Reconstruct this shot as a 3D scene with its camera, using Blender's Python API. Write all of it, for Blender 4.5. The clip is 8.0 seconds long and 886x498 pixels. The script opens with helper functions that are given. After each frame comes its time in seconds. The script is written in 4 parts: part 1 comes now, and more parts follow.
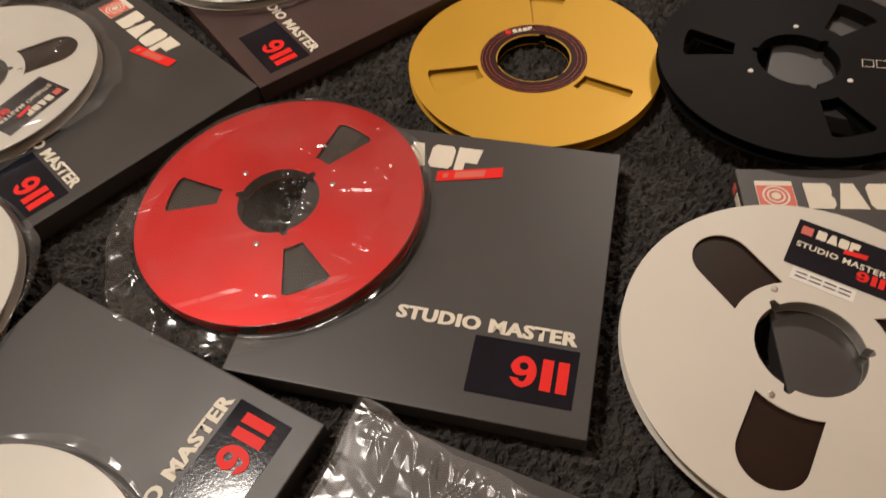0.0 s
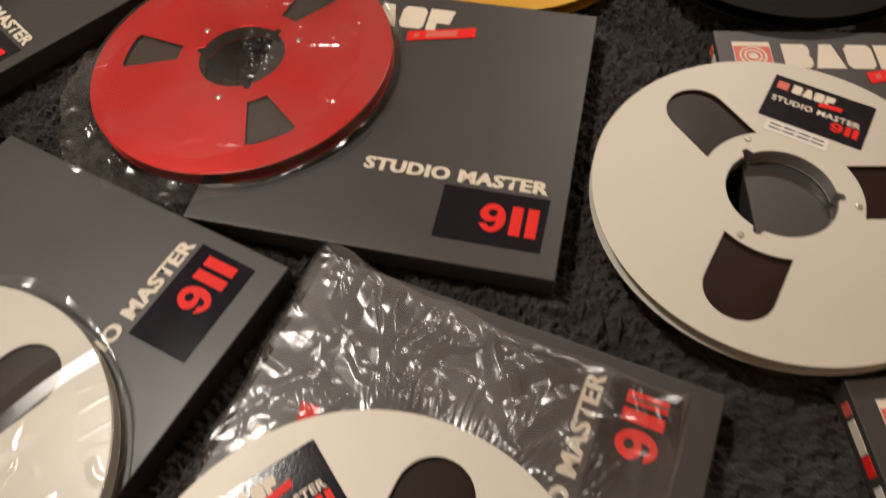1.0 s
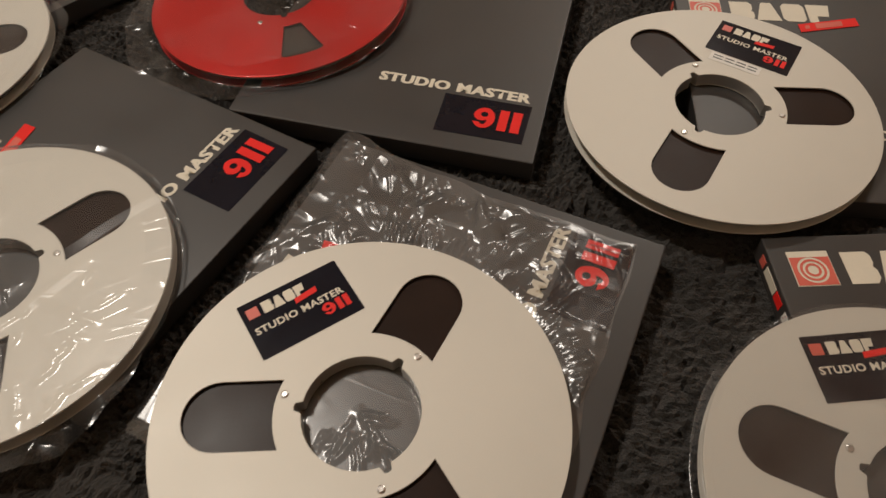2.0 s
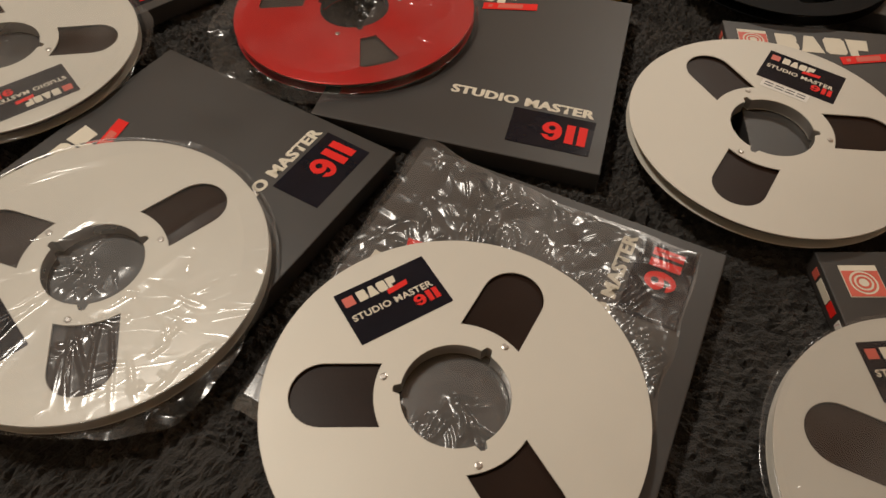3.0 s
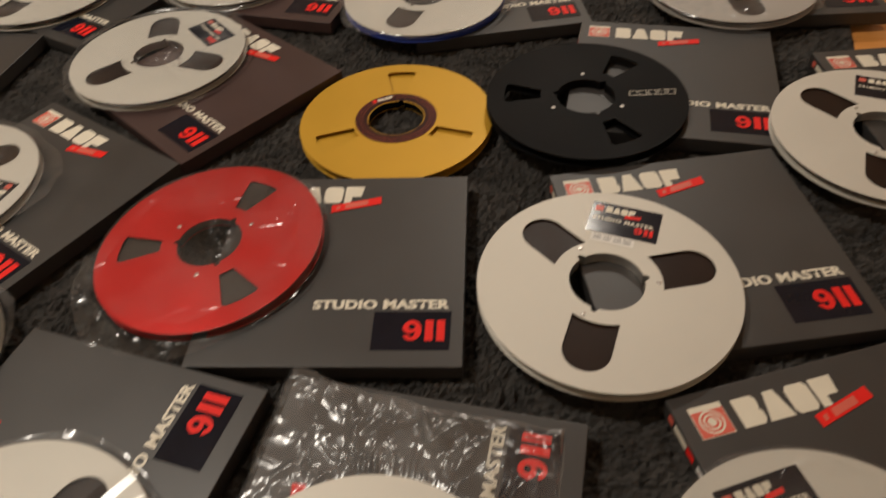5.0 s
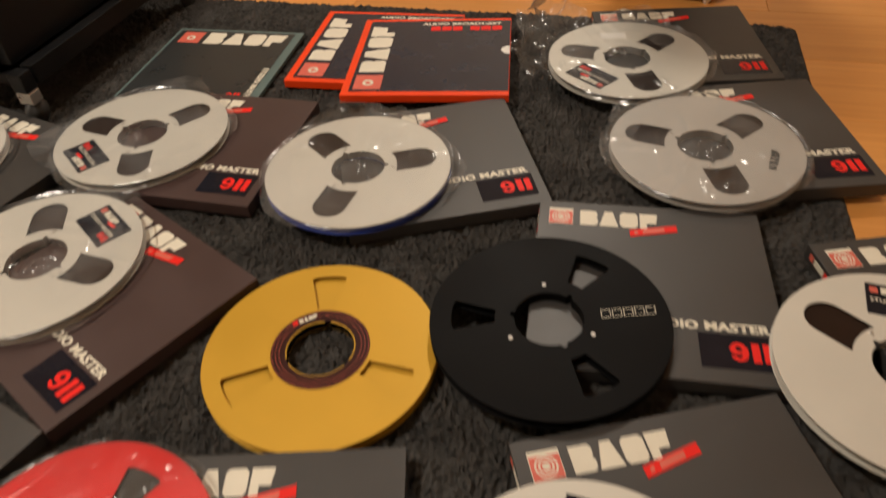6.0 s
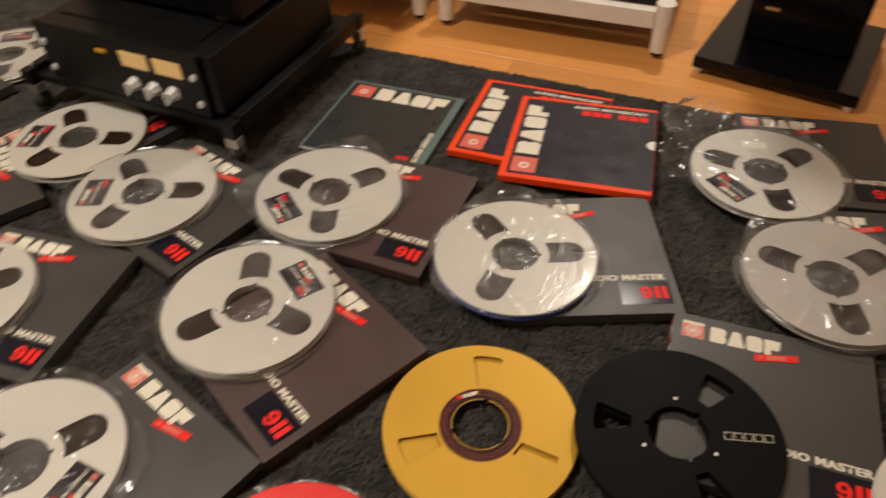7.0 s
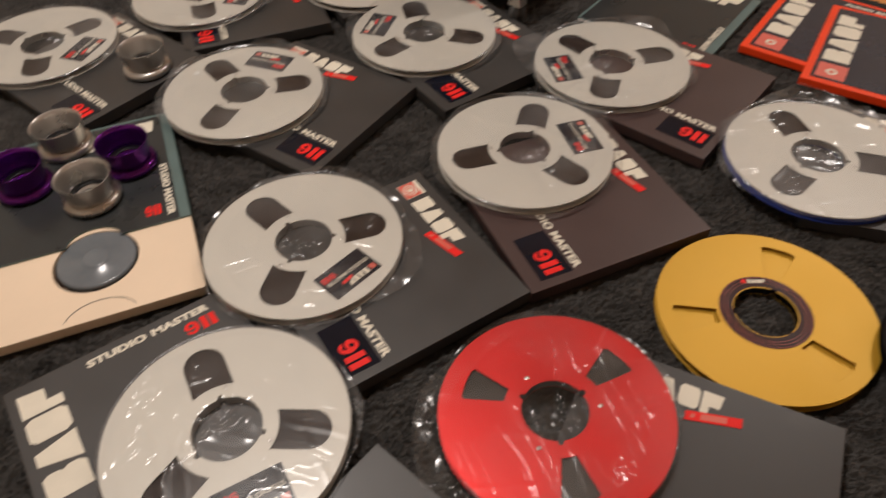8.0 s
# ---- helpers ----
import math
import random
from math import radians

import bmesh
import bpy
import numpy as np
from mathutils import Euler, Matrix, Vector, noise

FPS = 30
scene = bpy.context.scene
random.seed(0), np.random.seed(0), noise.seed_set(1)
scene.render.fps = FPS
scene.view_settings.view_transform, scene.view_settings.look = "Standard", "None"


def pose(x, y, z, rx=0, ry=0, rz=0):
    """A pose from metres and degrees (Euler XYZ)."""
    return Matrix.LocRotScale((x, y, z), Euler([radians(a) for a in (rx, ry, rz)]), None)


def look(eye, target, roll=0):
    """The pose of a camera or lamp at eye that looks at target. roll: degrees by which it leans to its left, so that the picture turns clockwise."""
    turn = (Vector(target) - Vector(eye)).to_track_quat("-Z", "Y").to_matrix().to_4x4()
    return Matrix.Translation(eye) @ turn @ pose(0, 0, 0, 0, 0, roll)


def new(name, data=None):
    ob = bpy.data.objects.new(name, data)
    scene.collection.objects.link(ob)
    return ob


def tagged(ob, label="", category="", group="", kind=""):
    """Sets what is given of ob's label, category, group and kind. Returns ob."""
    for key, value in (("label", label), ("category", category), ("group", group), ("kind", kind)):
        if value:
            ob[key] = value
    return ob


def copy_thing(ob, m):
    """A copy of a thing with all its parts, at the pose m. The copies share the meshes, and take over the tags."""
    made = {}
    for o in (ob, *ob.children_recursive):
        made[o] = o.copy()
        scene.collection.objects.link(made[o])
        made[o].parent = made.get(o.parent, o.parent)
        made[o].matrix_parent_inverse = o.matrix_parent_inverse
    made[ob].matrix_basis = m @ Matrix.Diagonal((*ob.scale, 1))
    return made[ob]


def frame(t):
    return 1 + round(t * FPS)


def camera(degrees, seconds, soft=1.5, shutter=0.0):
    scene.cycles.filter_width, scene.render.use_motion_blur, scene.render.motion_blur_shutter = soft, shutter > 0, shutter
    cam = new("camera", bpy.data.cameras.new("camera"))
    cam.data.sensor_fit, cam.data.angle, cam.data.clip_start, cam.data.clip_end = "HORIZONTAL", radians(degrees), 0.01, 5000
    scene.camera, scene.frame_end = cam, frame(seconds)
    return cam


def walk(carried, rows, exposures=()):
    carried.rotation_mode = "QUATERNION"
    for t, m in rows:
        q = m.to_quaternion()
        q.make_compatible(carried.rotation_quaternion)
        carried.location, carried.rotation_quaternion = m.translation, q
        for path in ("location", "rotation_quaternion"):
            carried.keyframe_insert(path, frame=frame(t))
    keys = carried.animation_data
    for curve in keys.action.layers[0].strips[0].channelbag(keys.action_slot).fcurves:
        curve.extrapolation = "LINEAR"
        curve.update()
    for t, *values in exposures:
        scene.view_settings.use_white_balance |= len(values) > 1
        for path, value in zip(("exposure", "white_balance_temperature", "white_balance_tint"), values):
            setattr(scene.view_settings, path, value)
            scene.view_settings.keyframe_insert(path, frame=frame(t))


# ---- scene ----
cam = camera(65.1, 8.0, shutter=0.4)
PATH = [
    (0, (0.025, 0.018, 0.489), (-0.157, 1.197, -1.116), -6.1),
    (0.5, (0.018, 0.021, 0.451), (-0.128, 1.147, -1.196), -5.1),
    (1, (0.034, -0.039, 0.434), (-0.086, 1.031, -1.251), -3.7),
    (1.5, (0.056, -0.114, 0.458), (-0.068, 0.923, -1.248), -3.7),
    (1.7, (0.055, -0.159, 0.449), (-0.066, 0.955, -1.208), -2.5),
    (3, (-0.023, -0.241, 0.471), (-0.11, 0.967, -1.121), 2.5),
    (3.5, (-0.044, -0.273, 0.482), (-0.12, 0.974, -1.079), 2.9),
    (4, (-0.067, -0.278, 0.499), (-0.146, 1.004, -1.034), 0.5),
    (4.5, (-0.009, -0.223, 0.533), (-0.062, 1.103, -0.964), -4.7),
    (4.7, (0.015, -0.204, 0.556), (0.019, 1.139, -0.927), -5.1),
    (5.8, (0.128, 0.03, 0.605), (0.301, 1.472, -0.77), -4.5),
    (6, (0.131, 0.105, 0.62), (0.316, 1.554, -0.746), -4.3),
    (6.5, (0.093, 0.18, 0.76), (0.274, 1.624, -0.612), -3.0),
    (7, (0.015, 0.115, 0.84), (-0.004, 1.545, -0.558), -2.1),
    (7.5, (-0.084, 0.049, 0.764), (-0.344, 1.442, -0.648), -1.8),
    (8, (-0.172, 0.009, 0.709), (-0.583, 1.296, -0.766), -1.8),
]
EXPOSURES = [(0, 0.24, 6150, 11), (1, 0.24, 6150, 10), (1.6, -0.06, 6080, 9), (3, -0.09, 6180, 7), (4.5, -0.10, 6130, 7), (5.8, 0.19, 6410, 8), (6.5, 0.29, 6410, 8), (7.0, 0.22, 6250, 8), (7.5, 0.13, 6130, 11), (8, -0.03, 5970, 12)]
walk(cam, [(t, look(eye, target, roll)) for t, eye, target, roll in PATH], EXPOSURES)

# ---------------------------------------------------------------- world and light

world = bpy.data.worlds.new("room_air")
scene.world = world
world.use_nodes = True
world.node_tree.nodes["Background"].inputs[0].default_value = (1.0, 0.84, 0.66, 1)
world.node_tree.nodes["Background"].inputs[1].default_value = 0.05

# First lamp follows the label glare; second is added fill for the far floor.
LAMPS_AT = ((-1.02, 0.66, 2.34), (0.92, 2.62, 2.34))
for at, watts in zip(LAMPS_AT, (37.5, 28.0)):
    lamp_data = bpy.data.lights.new("ceiling_lamp_light", "AREA")
    lamp_data.shape, lamp_data.size, lamp_data.energy = "DISK", 0.28, watts
    lamp_data.color = (1.0, 0.87, 0.73)
    lamp_light = new("ceiling_lamp_light", lamp_data)
    lamp_light.matrix_world = look(at, (at[0], at[1] + 1e-4, 0))


# ---------------------------------------------------------------- materials
def material(name, base, rough=0.5, metal=0.0, vary=0.12, scale=30.0, bump=0.1, fine=400.0, depth=0.0006, coat=0.0, rough_vary=0.1, spec=0.5):
    """A procedural surface: broad stains and fine grain in colour, gloss and relief."""
    m = bpy.data.materials.new(name)
    m.use_nodes = True
    nt = m.node_tree
    b = nt.nodes["Principled BSDF"]
    b.inputs["Metallic"].default_value = metal
    b.inputs["Coat Weight"].default_value = coat
    b.inputs["Specular IOR Level"].default_value = spec
    b.inputs["Coat Roughness"].default_value = 0.12
    tc = nt.nodes.new("ShaderNodeTexCoord")
    oi = nt.nodes.new("ShaderNodeObjectInfo")
    off = nt.nodes.new("ShaderNodeVectorMath")
    off.operation = "MULTIPLY_ADD"
    off.inputs[1].default_value = (1, 1, 1)
    comb = nt.nodes.new("ShaderNodeCombineXYZ")
    mul = nt.nodes.new("ShaderNodeMath")
    mul.operation = "MULTIPLY"
    mul.inputs[1].default_value = 37.0
    nt.links.new(oi.outputs["Random"], mul.inputs[0])
    nt.links.new(mul.outputs[0], comb.inputs[0])
    nt.links.new(mul.outputs[0], comb.inputs[1])
    nt.links.new(tc.outputs["Object"], off.inputs[0])
    nt.links.new(comb.outputs[0], off.inputs[2])
    broad = nt.nodes.new("ShaderNodeTexNoise")
    broad.inputs["Scale"].default_value, broad.inputs["Detail"].default_value = scale, 5.0
    grain = nt.nodes.new("ShaderNodeTexNoise")
    grain.inputs["Scale"].default_value, grain.inputs["Detail"].default_value = fine, 3.0
    for n in (broad, grain):
        nt.links.new(off.outputs[0], n.inputs["Vector"])
    mixn = nt.nodes.new("ShaderNodeMath")
    mixn.operation = "MULTIPLY_ADD"
    mixn.inputs[1].default_value = 0.35
    nt.links.new(grain.outputs[0], mixn.inputs[0])
    nt.links.new(broad.outputs[0], mixn.inputs[2])
    ramp = nt.nodes.new("ShaderNodeValToRGB")
    ramp.color_ramp.elements[0].position, ramp.color_ramp.elements[1].position = 0.4, 0.95
    ramp.color_ramp.elements[0].color = (*[c * (1 - vary) for c in base], 1)
    ramp.color_ramp.elements[1].color = (*[min(1, c * (1 + vary)) for c in base], 1)
    nt.links.new(mixn.outputs[0], ramp.inputs[0])
    nt.links.new(ramp.outputs[0], b.inputs["Base Color"])
    rr = nt.nodes.new("ShaderNodeMapRange")
    rr.inputs["To Min"].default_value, rr.inputs["To Max"].default_value = max(0.02, rough - rough_vary), min(1, rough + rough_vary)
    nt.links.new(broad.outputs[0], rr.inputs[0])
    nt.links.new(rr.outputs[0], b.inputs["Roughness"])
    bn = nt.nodes.new("ShaderNodeBump")
    bn.inputs["Strength"].default_value, bn.inputs["Distance"].default_value = bump, depth
    nt.links.new(grain.outputs[0], bn.inputs["Height"])
    nt.links.new(bn.outputs[0], b.inputs["Normal"])
    return m


def film_material(name, body=0.05, gloss=0.30, rough=0.06, tint=(1, 1, 1), crease=0.0009, sheen=0.035, streaks=((14.0, 2.6, 0.0, 0.022), (10.0, 4.2, 1.3, 0.018))):
    """Clear crinkled plastic film: seen through, with sharp reflections and a faint milky body."""
    m = bpy.data.materials.new(name)
    m.use_nodes = True
    nt = m.node_tree
    nt.nodes.remove(nt.nodes["Principled BSDF"])
    out = nt.nodes["Material Output"]
    clear = nt.nodes.new("ShaderNodeBsdfTransparent")
    clear.inputs[0].default_value = (*[0.97 * c for c in tint], 1)
    milk = nt.nodes.new("ShaderNodeBsdfDiffuse")
    milk.inputs[0].default_value = (0.8, 0.8, 0.8, 1)
    shine = nt.nodes.new("ShaderNodeBsdfGlossy")
    shine.inputs["Roughness"].default_value = rough
    lw = nt.nodes.new("ShaderNodeLayerWeight")
    lw.inputs[0].default_value = gloss
    tc = nt.nodes.new("ShaderNodeTexCoord")
    oi = nt.nodes.new("ShaderNodeObjectInfo")
    spin = nt.nodes.new("ShaderNodeMath")
    spin.operation = "MULTIPLY"
    spin.inputs[1].default_value = 6.28
    nt.links.new(oi.outputs["Random"], spin.inputs[0])
    vr = nt.nodes.new("ShaderNodeVectorRotate")
    vr.rotation_type = "Z_AXIS"
    nt.links.new(tc.outputs["Object"], vr.inputs["Vector"])
    nt.links.new(spin.outputs[0], vr.inputs["Angle"])
    heights = []
    for stretch, size, dist, sharp in streaks:
        mp = nt.nodes.new("ShaderNodeMapping")
        mp.inputs["Scale"].default_value = (1.0, stretch, 1.0)
        mp.inputs["Rotation"].default_value = (0, 0, dist)
        nt.links.new(vr.outputs[0], mp.inputs["Vector"])
        nz = nt.nodes.new("ShaderNodeTexNoise")
        nz.inputs["Scale"].default_value, nz.inputs["Detail"].default_value, nz.inputs["Distortion"].default_value = size, 0.6, 0.7
        nt.links.new(mp.outputs[0], nz.inputs["Vector"])
        sub = nt.nodes.new("ShaderNodeMath")
        sub.operation = "SUBTRACT"
        sub.inputs[1].default_value = 0.5
        nt.links.new(nz.outputs[0], sub.inputs[0])
        ab = nt.nodes.new("ShaderNodeMath")
        ab.operation = "ABSOLUTE"
        nt.links.new(sub.outputs[0], ab.inputs[0])
        mr = nt.nodes.new("ShaderNodeMapRange")
        mr.interpolation_type = "SMOOTHSTEP"
        mr.inputs["From Min"].default_value, mr.inputs["From Max"].default_value = 0.0, sharp
        mr.inputs["To Min"].default_value, mr.inputs["To Max"].default_value = 1.0, 0.0
        nt.links.new(ab.outputs[0], mr.inputs[0])
        heights.append(mr)
    total = heights[0]
    for h in heights[1:]:
        ad = nt.nodes.new("ShaderNodeMath")
        ad.operation = "ADD"
        nt.links.new(total.outputs[0], ad.inputs[0])
        nt.links.new(h.outputs[0], ad.inputs[1])
        total = ad
    patch = nt.nodes.new("ShaderNodeTexNoise")
    patch.inputs["Scale"].default_value, patch.inputs["Detail"].default_value = 13.0, 1.0
    nt.links.new(vr.outputs[0], patch.inputs["Vector"])
    keep = nt.nodes.new("ShaderNodeMapRange")
    keep.interpolation_type = "SMOOTHSTEP"
    keep.inputs["From Min"].default_value, keep.inputs["From Max"].default_value = 0.42, 0.62
    nt.links.new(patch.outputs[0], keep.inputs[0])
    gated = nt.nodes.new("ShaderNodeMath")
    gated.operation = "MULTIPLY"
    nt.links.new(total.outputs[0], gated.inputs[0])
    nt.links.new(keep.outputs[0], gated.inputs[1])
    bn = nt.nodes.new("ShaderNodeBump")
    bn.inputs["Strength"].default_value, bn.inputs["Distance"].default_value = 1.0, crease
    nt.links.new(gated.outputs[0], bn.inputs["Height"])
    nt.links.new(bn.outputs[0], shine.inputs["Normal"])
    amount = nt.nodes.new("ShaderNodeMath")
    amount.operation = "MULTIPLY_ADD"
    amount.inputs[1].default_value, amount.inputs[2].default_value = 0.6, sheen
    nt.links.new(lw.outputs["Fresnel"], amount.inputs[0])
    haze = nt.nodes.new("ShaderNodeMapRange")
    haze.inputs["From Min"].default_value, haze.inputs["From Max"].default_value = 0.42, 0.68
    haze.inputs["To Min"].default_value, haze.inputs["To Max"].default_value = 0.4 * body, 2.6 * body
    nt.links.new(patch.outputs[0], haze.inputs[0])
    a = nt.nodes.new("ShaderNodeMixShader")
    nt.links.new(haze.outputs[0], a.inputs[0])
    nt.links.new(clear.outputs[0], a.inputs[1])
    nt.links.new(milk.outputs[0], a.inputs[2])
    c = nt.nodes.new("ShaderNodeMixShader")
    nt.links.new(amount.outputs[0], c.inputs[0])
    nt.links.new(a.outputs[0], c.inputs[1])
    nt.links.new(shine.outputs[0], c.inputs[2])
    nt.links.new(c.outputs[0], out.inputs[0])
    return m


def wood_material(name):
    """Warm laminate boards: long grain along x, each board of its own tone."""
    m = material(name, (0.50, 0.235, 0.075), rough=0.34, vary=0.1, scale=4.0, fine=90.0, bump=0.05)
    nt = m.node_tree
    b = nt.nodes["Principled BSDF"]
    tc = nt.nodes.new("ShaderNodeTexCoord")
    mp = nt.nodes.new("ShaderNodeMapping")
    mp.inputs["Scale"].default_value = (1.2, 26.0, 1.0)
    oi = nt.nodes.new("ShaderNodeObjectInfo")
    nz = nt.nodes.new("ShaderNodeTexNoise")
    nz.noise_dimensions = "4D"
    nz.inputs["Scale"].default_value, nz.inputs["Detail"].default_value = 3.0, 6.0
    mulw = nt.nodes.new("ShaderNodeMath")
    mulw.operation = "MULTIPLY"
    mulw.inputs[1].default_value = 50.0
    nt.links.new(oi.outputs["Random"], mulw.inputs[0])
    nt.links.new(mulw.outputs[0], nz.inputs["W"])
    nt.links.new(tc.outputs["Object"], mp.inputs[0])
    nt.links.new(mp.outputs[0], nz.inputs["Vector"])
    ramp = nt.nodes.new("ShaderNodeValToRGB")
    ramp.color_ramp.elements[0].position, ramp.color_ramp.elements[1].position = 0.3, 0.75
    ramp.color_ramp.elements[0].color = (0.60, 0.255, 0.060, 1)
    ramp.color_ramp.elements[1].color = (0.70, 0.320, 0.085, 1)
    nt.links.new(nz.outputs[0], ramp.inputs[0])
    tone = nt.nodes.new("ShaderNodeHueSaturation")
    mr = nt.nodes.new("ShaderNodeMapRange")
    mr.inputs["To Min"].default_value, mr.inputs["To Max"].default_value = 0.92, 1.08
    nt.links.new(oi.outputs["Random"], mr.inputs[0])
    nt.links.new(mr.outputs[0], tone.inputs["Value"])
    nt.links.new(ramp.outputs[0], tone.inputs["Color"])
    nt.links.new(tone.outputs[0], b.inputs["Base Color"])
    return m


M_CARPET = material("carpet_pile", (0.066, 0.061, 0.056), rough=0.95, spec=0.1, vary=0.45, scale=22.0, fine=700.0, bump=1.0, depth=0.004)
M_CARPET.node_tree.nodes["Principled BSDF"].inputs["Sheen Weight"].default_value = 0.07
M_CARPET.node_tree.nodes["Principled BSDF"].inputs["Sheen Roughness"].default_value = 0.45
M_WOOD = wood_material("laminate_boards")
# Unseen wall and ceiling colours, kept pale so that more light bounces back.
M_WALL = material("wall_paint", (0.74, 0.68, 0.58), rough=0.85, scale=3.0, fine=200.0)
M_CEIL = material("ceiling_paint", (0.82, 0.80, 0.76), rough=0.9, scale=3.0, fine=200.0)
M_GREY = material("grey_box_paper", (0.0420, 0.0392, 0.0376), rough=0.44, spec=0.55, vary=0.10, scale=14.0, fine=900.0, bump=0.15, depth=0.0003)
M_BROWN = material("brown_box_paper", (0.058, 0.033, 0.030), rough=0.44, spec=0.5, vary=0.10, scale=14.0, fine=900.0, bump=0.15, depth=0.0003)
M_SIDE = material("box_tray_card", (0.035, 0.033, 0.032), rough=0.6, vary=0.15)
M_NAVY = material("navy_gloss_print", (0.009, 0.010, 0.017), rough=0.13, spec=0.3, vary=0.2, fine=420.0, bump=0.12, depth=0.0005, rough_vary=0.04)
M_RED = material("red_print", (0.80, 0.022, 0.016), rough=0.5, spec=0.2, vary=0.06)
M_ORANGE = material("orange_red_card", (0.86, 0.062, 0.008), rough=0.45, spec=0.25, vary=0.08)
M_CREAMPRINT = material("cream_white_print", (0.74, 0.69, 0.57), rough=0.5, vary=0.06)
M_SALMON = material("salmon_print", (0.66, 0.13, 0.09), rough=0.45, vary=0.08)
M_ALU = material("satin_aluminium", (0.625, 0.600, 0.535), rough=0.55, metal=0.24, vary=0.05, scale=9.0, fine=1200.0, bump=0.05, depth=0.0002)
# Darker copy of the satin aluminium, its dark reflections put into the colour.
M_DARKREFLALU = material("aluminium_dark_reflections", (0.47, 0.44, 0.40), rough=0.5, metal=0.25, vary=0.06, scale=9.0, fine=1200.0, bump=0.05, depth=0.0002)
M_ALUEDGE = material("turned_aluminium", (0.60, 0.58, 0.55), rough=0.3, metal=0.9, vary=0.06)
M_TAPE = material("brown_tape_pack", (0.023, 0.0125, 0.0085), rough=0.36, spec=0.12, vary=0.2, scale=20.0, fine=900.0)
M_GREYTAPE = material("grey_backed_tape", (0.045, 0.042, 0.038), rough=0.3, vary=0.2, scale=20.0, fine=900.0)
M_BLUE = material("blue_leader_edge", (0.03, 0.06, 0.33), rough=0.4)
M_REDREEL = material("red_anodised_metal", (0.64, 0.030, 0.028), rough=0.42, metal=0.75, vary=0.06, scale=8.0, fine=1200.0, bump=0.05, depth=0.0002)
M_GOLD = material("gold_anodised_metal", (0.60, 0.345, 0.028), rough=0.48, metal=0.35, vary=0.06, scale=8.0, fine=1200.0, bump=0.05, depth=0.0002)
M_BLACK = material("black_anodised_metal", (0.0035, 0.0033, 0.0035), rough=0.5, spec=0.08, vary=0.2, scale=10.0, fine=900.0)
M_MAROON = material("maroon_paper_ring", (0.034, 0.009, 0.007), rough=0.45, spec=0.2, vary=0.15)
M_GLOSSBLACK = material("gloss_black_lacquer", (0.003, 0.003, 0.0035), rough=0.16, vary=0.2, bump=0.02, spec=0.22, rough_vary=0.05)
M_SATINBLACK = material("satin_black_steel", (0.0045, 0.0045, 0.005), rough=0.42, spec=0.22, vary=0.25)
M_WHITE = material("white_powder_coat", (0.74, 0.70, 0.64), rough=0.4, vary=0.05)
M_HUBALU = material("bare_turned_aluminium", (0.55, 0.53, 0.50), rough=0.30, metal=0.85, vary=0.06)
# Pale half-diffuse base stands in for bright reflections off chrome facets.
M_KNOB = material("knob_metal_with_glints", (0.72, 0.72, 0.72), rough=0.3, metal=0.45, vary=0.05)
M_CHROME = material("polished_chrome", (0.75, 0.74, 0.72), rough=0.14, metal=1.0, vary=0.05, bump=0.02)
M_PURPLE = material("purple_anodised_metal", (0.13, 0.018, 0.22), rough=0.22, metal=0.85, vary=0.1, bump=0.02)
M_TEAL = material("teal_grey_card", (0.10, 0.15, 0.145), rough=0.5, vary=0.1)
M_CHARCOAL = material("charcoal_gloss_print", (0.028, 0.031, 0.032), rough=0.3, vary=0.15)
M_INKBLUE = material("ink_blue_gloss_print", (0.014, 0.016, 0.030), rough=0.25, vary=0.15)
M_CREAM = material("cream_card", (0.80, 0.64, 0.47), rough=0.6, vary=0.05, scale=8.0)
M_GREYDISC = material("grey_plastic_disc", (0.15, 0.165, 0.18), rough=0.20, vary=0.1)
M_METER = material("lit_meter_glass", (0.42, 0.25, 0.09), rough=0.2, vary=0.15)
_b = M_METER.node_tree.nodes["Principled BSDF"]
_b.inputs["Emission Color"].default_value, _b.inputs["Emission Strength"].default_value = (1.0, 0.62, 0.22, 1), 0.25
M_RUBBER = material("caster_rubber", (0.035, 0.034, 0.033), rough=0.6)
M_PAPER = material("white_paper", (0.78, 0.76, 0.72), rough=0.6, vary=0.04)
M_FILM = film_material("clear_film", body=0.038, gloss=0.18, rough=0.2, sheen=0.065, crease=0.00012, streaks=((4.0, 9.0, 0.0, 0.03), (3.0, 13.0, 1.3, 0.03)))
M_FILMTIGHT = film_material("taut_clear_film", body=0.016, gloss=0.16, rough=0.18, sheen=0.05, crease=0.00035, streaks=((7.0, 4.0, 0.0, 0.02), (4.0, 9.0, 1.3, 0.03)))
M_FILMCLEAR = film_material("thin_clear_film", body=0.030, gloss=0.16, rough=0.19, sheen=0.058, crease=0.00010, streaks=((4.0, 9.0, 0.0, 0.03), (3.0, 13.0, 1.3, 0.03)))
M_BAGFILM = film_material("crinkled_clear_film", body=0.030, gloss=0.10, rough=0.25, sheen=0.10, crease=0.00010, streaks=((2.0, 12.0, 0.5, 0.04),))


# ---------------------------------------------------------------- mesh helpers
def thing(name, m, label, category, group="", kind=""):
    ob = new(name)
    ob.empty_display_size = 0.03
    ob.matrix_world = m
    return tagged(ob, label, category, group, kind)


def link_mesh(name, me, mat, parent=None, label=""):
    me.materials.clear()
    me.materials.append(mat)
    ob = new(name, me)
    if parent is not None:
        ob.parent = parent
    return tagged(ob, label)


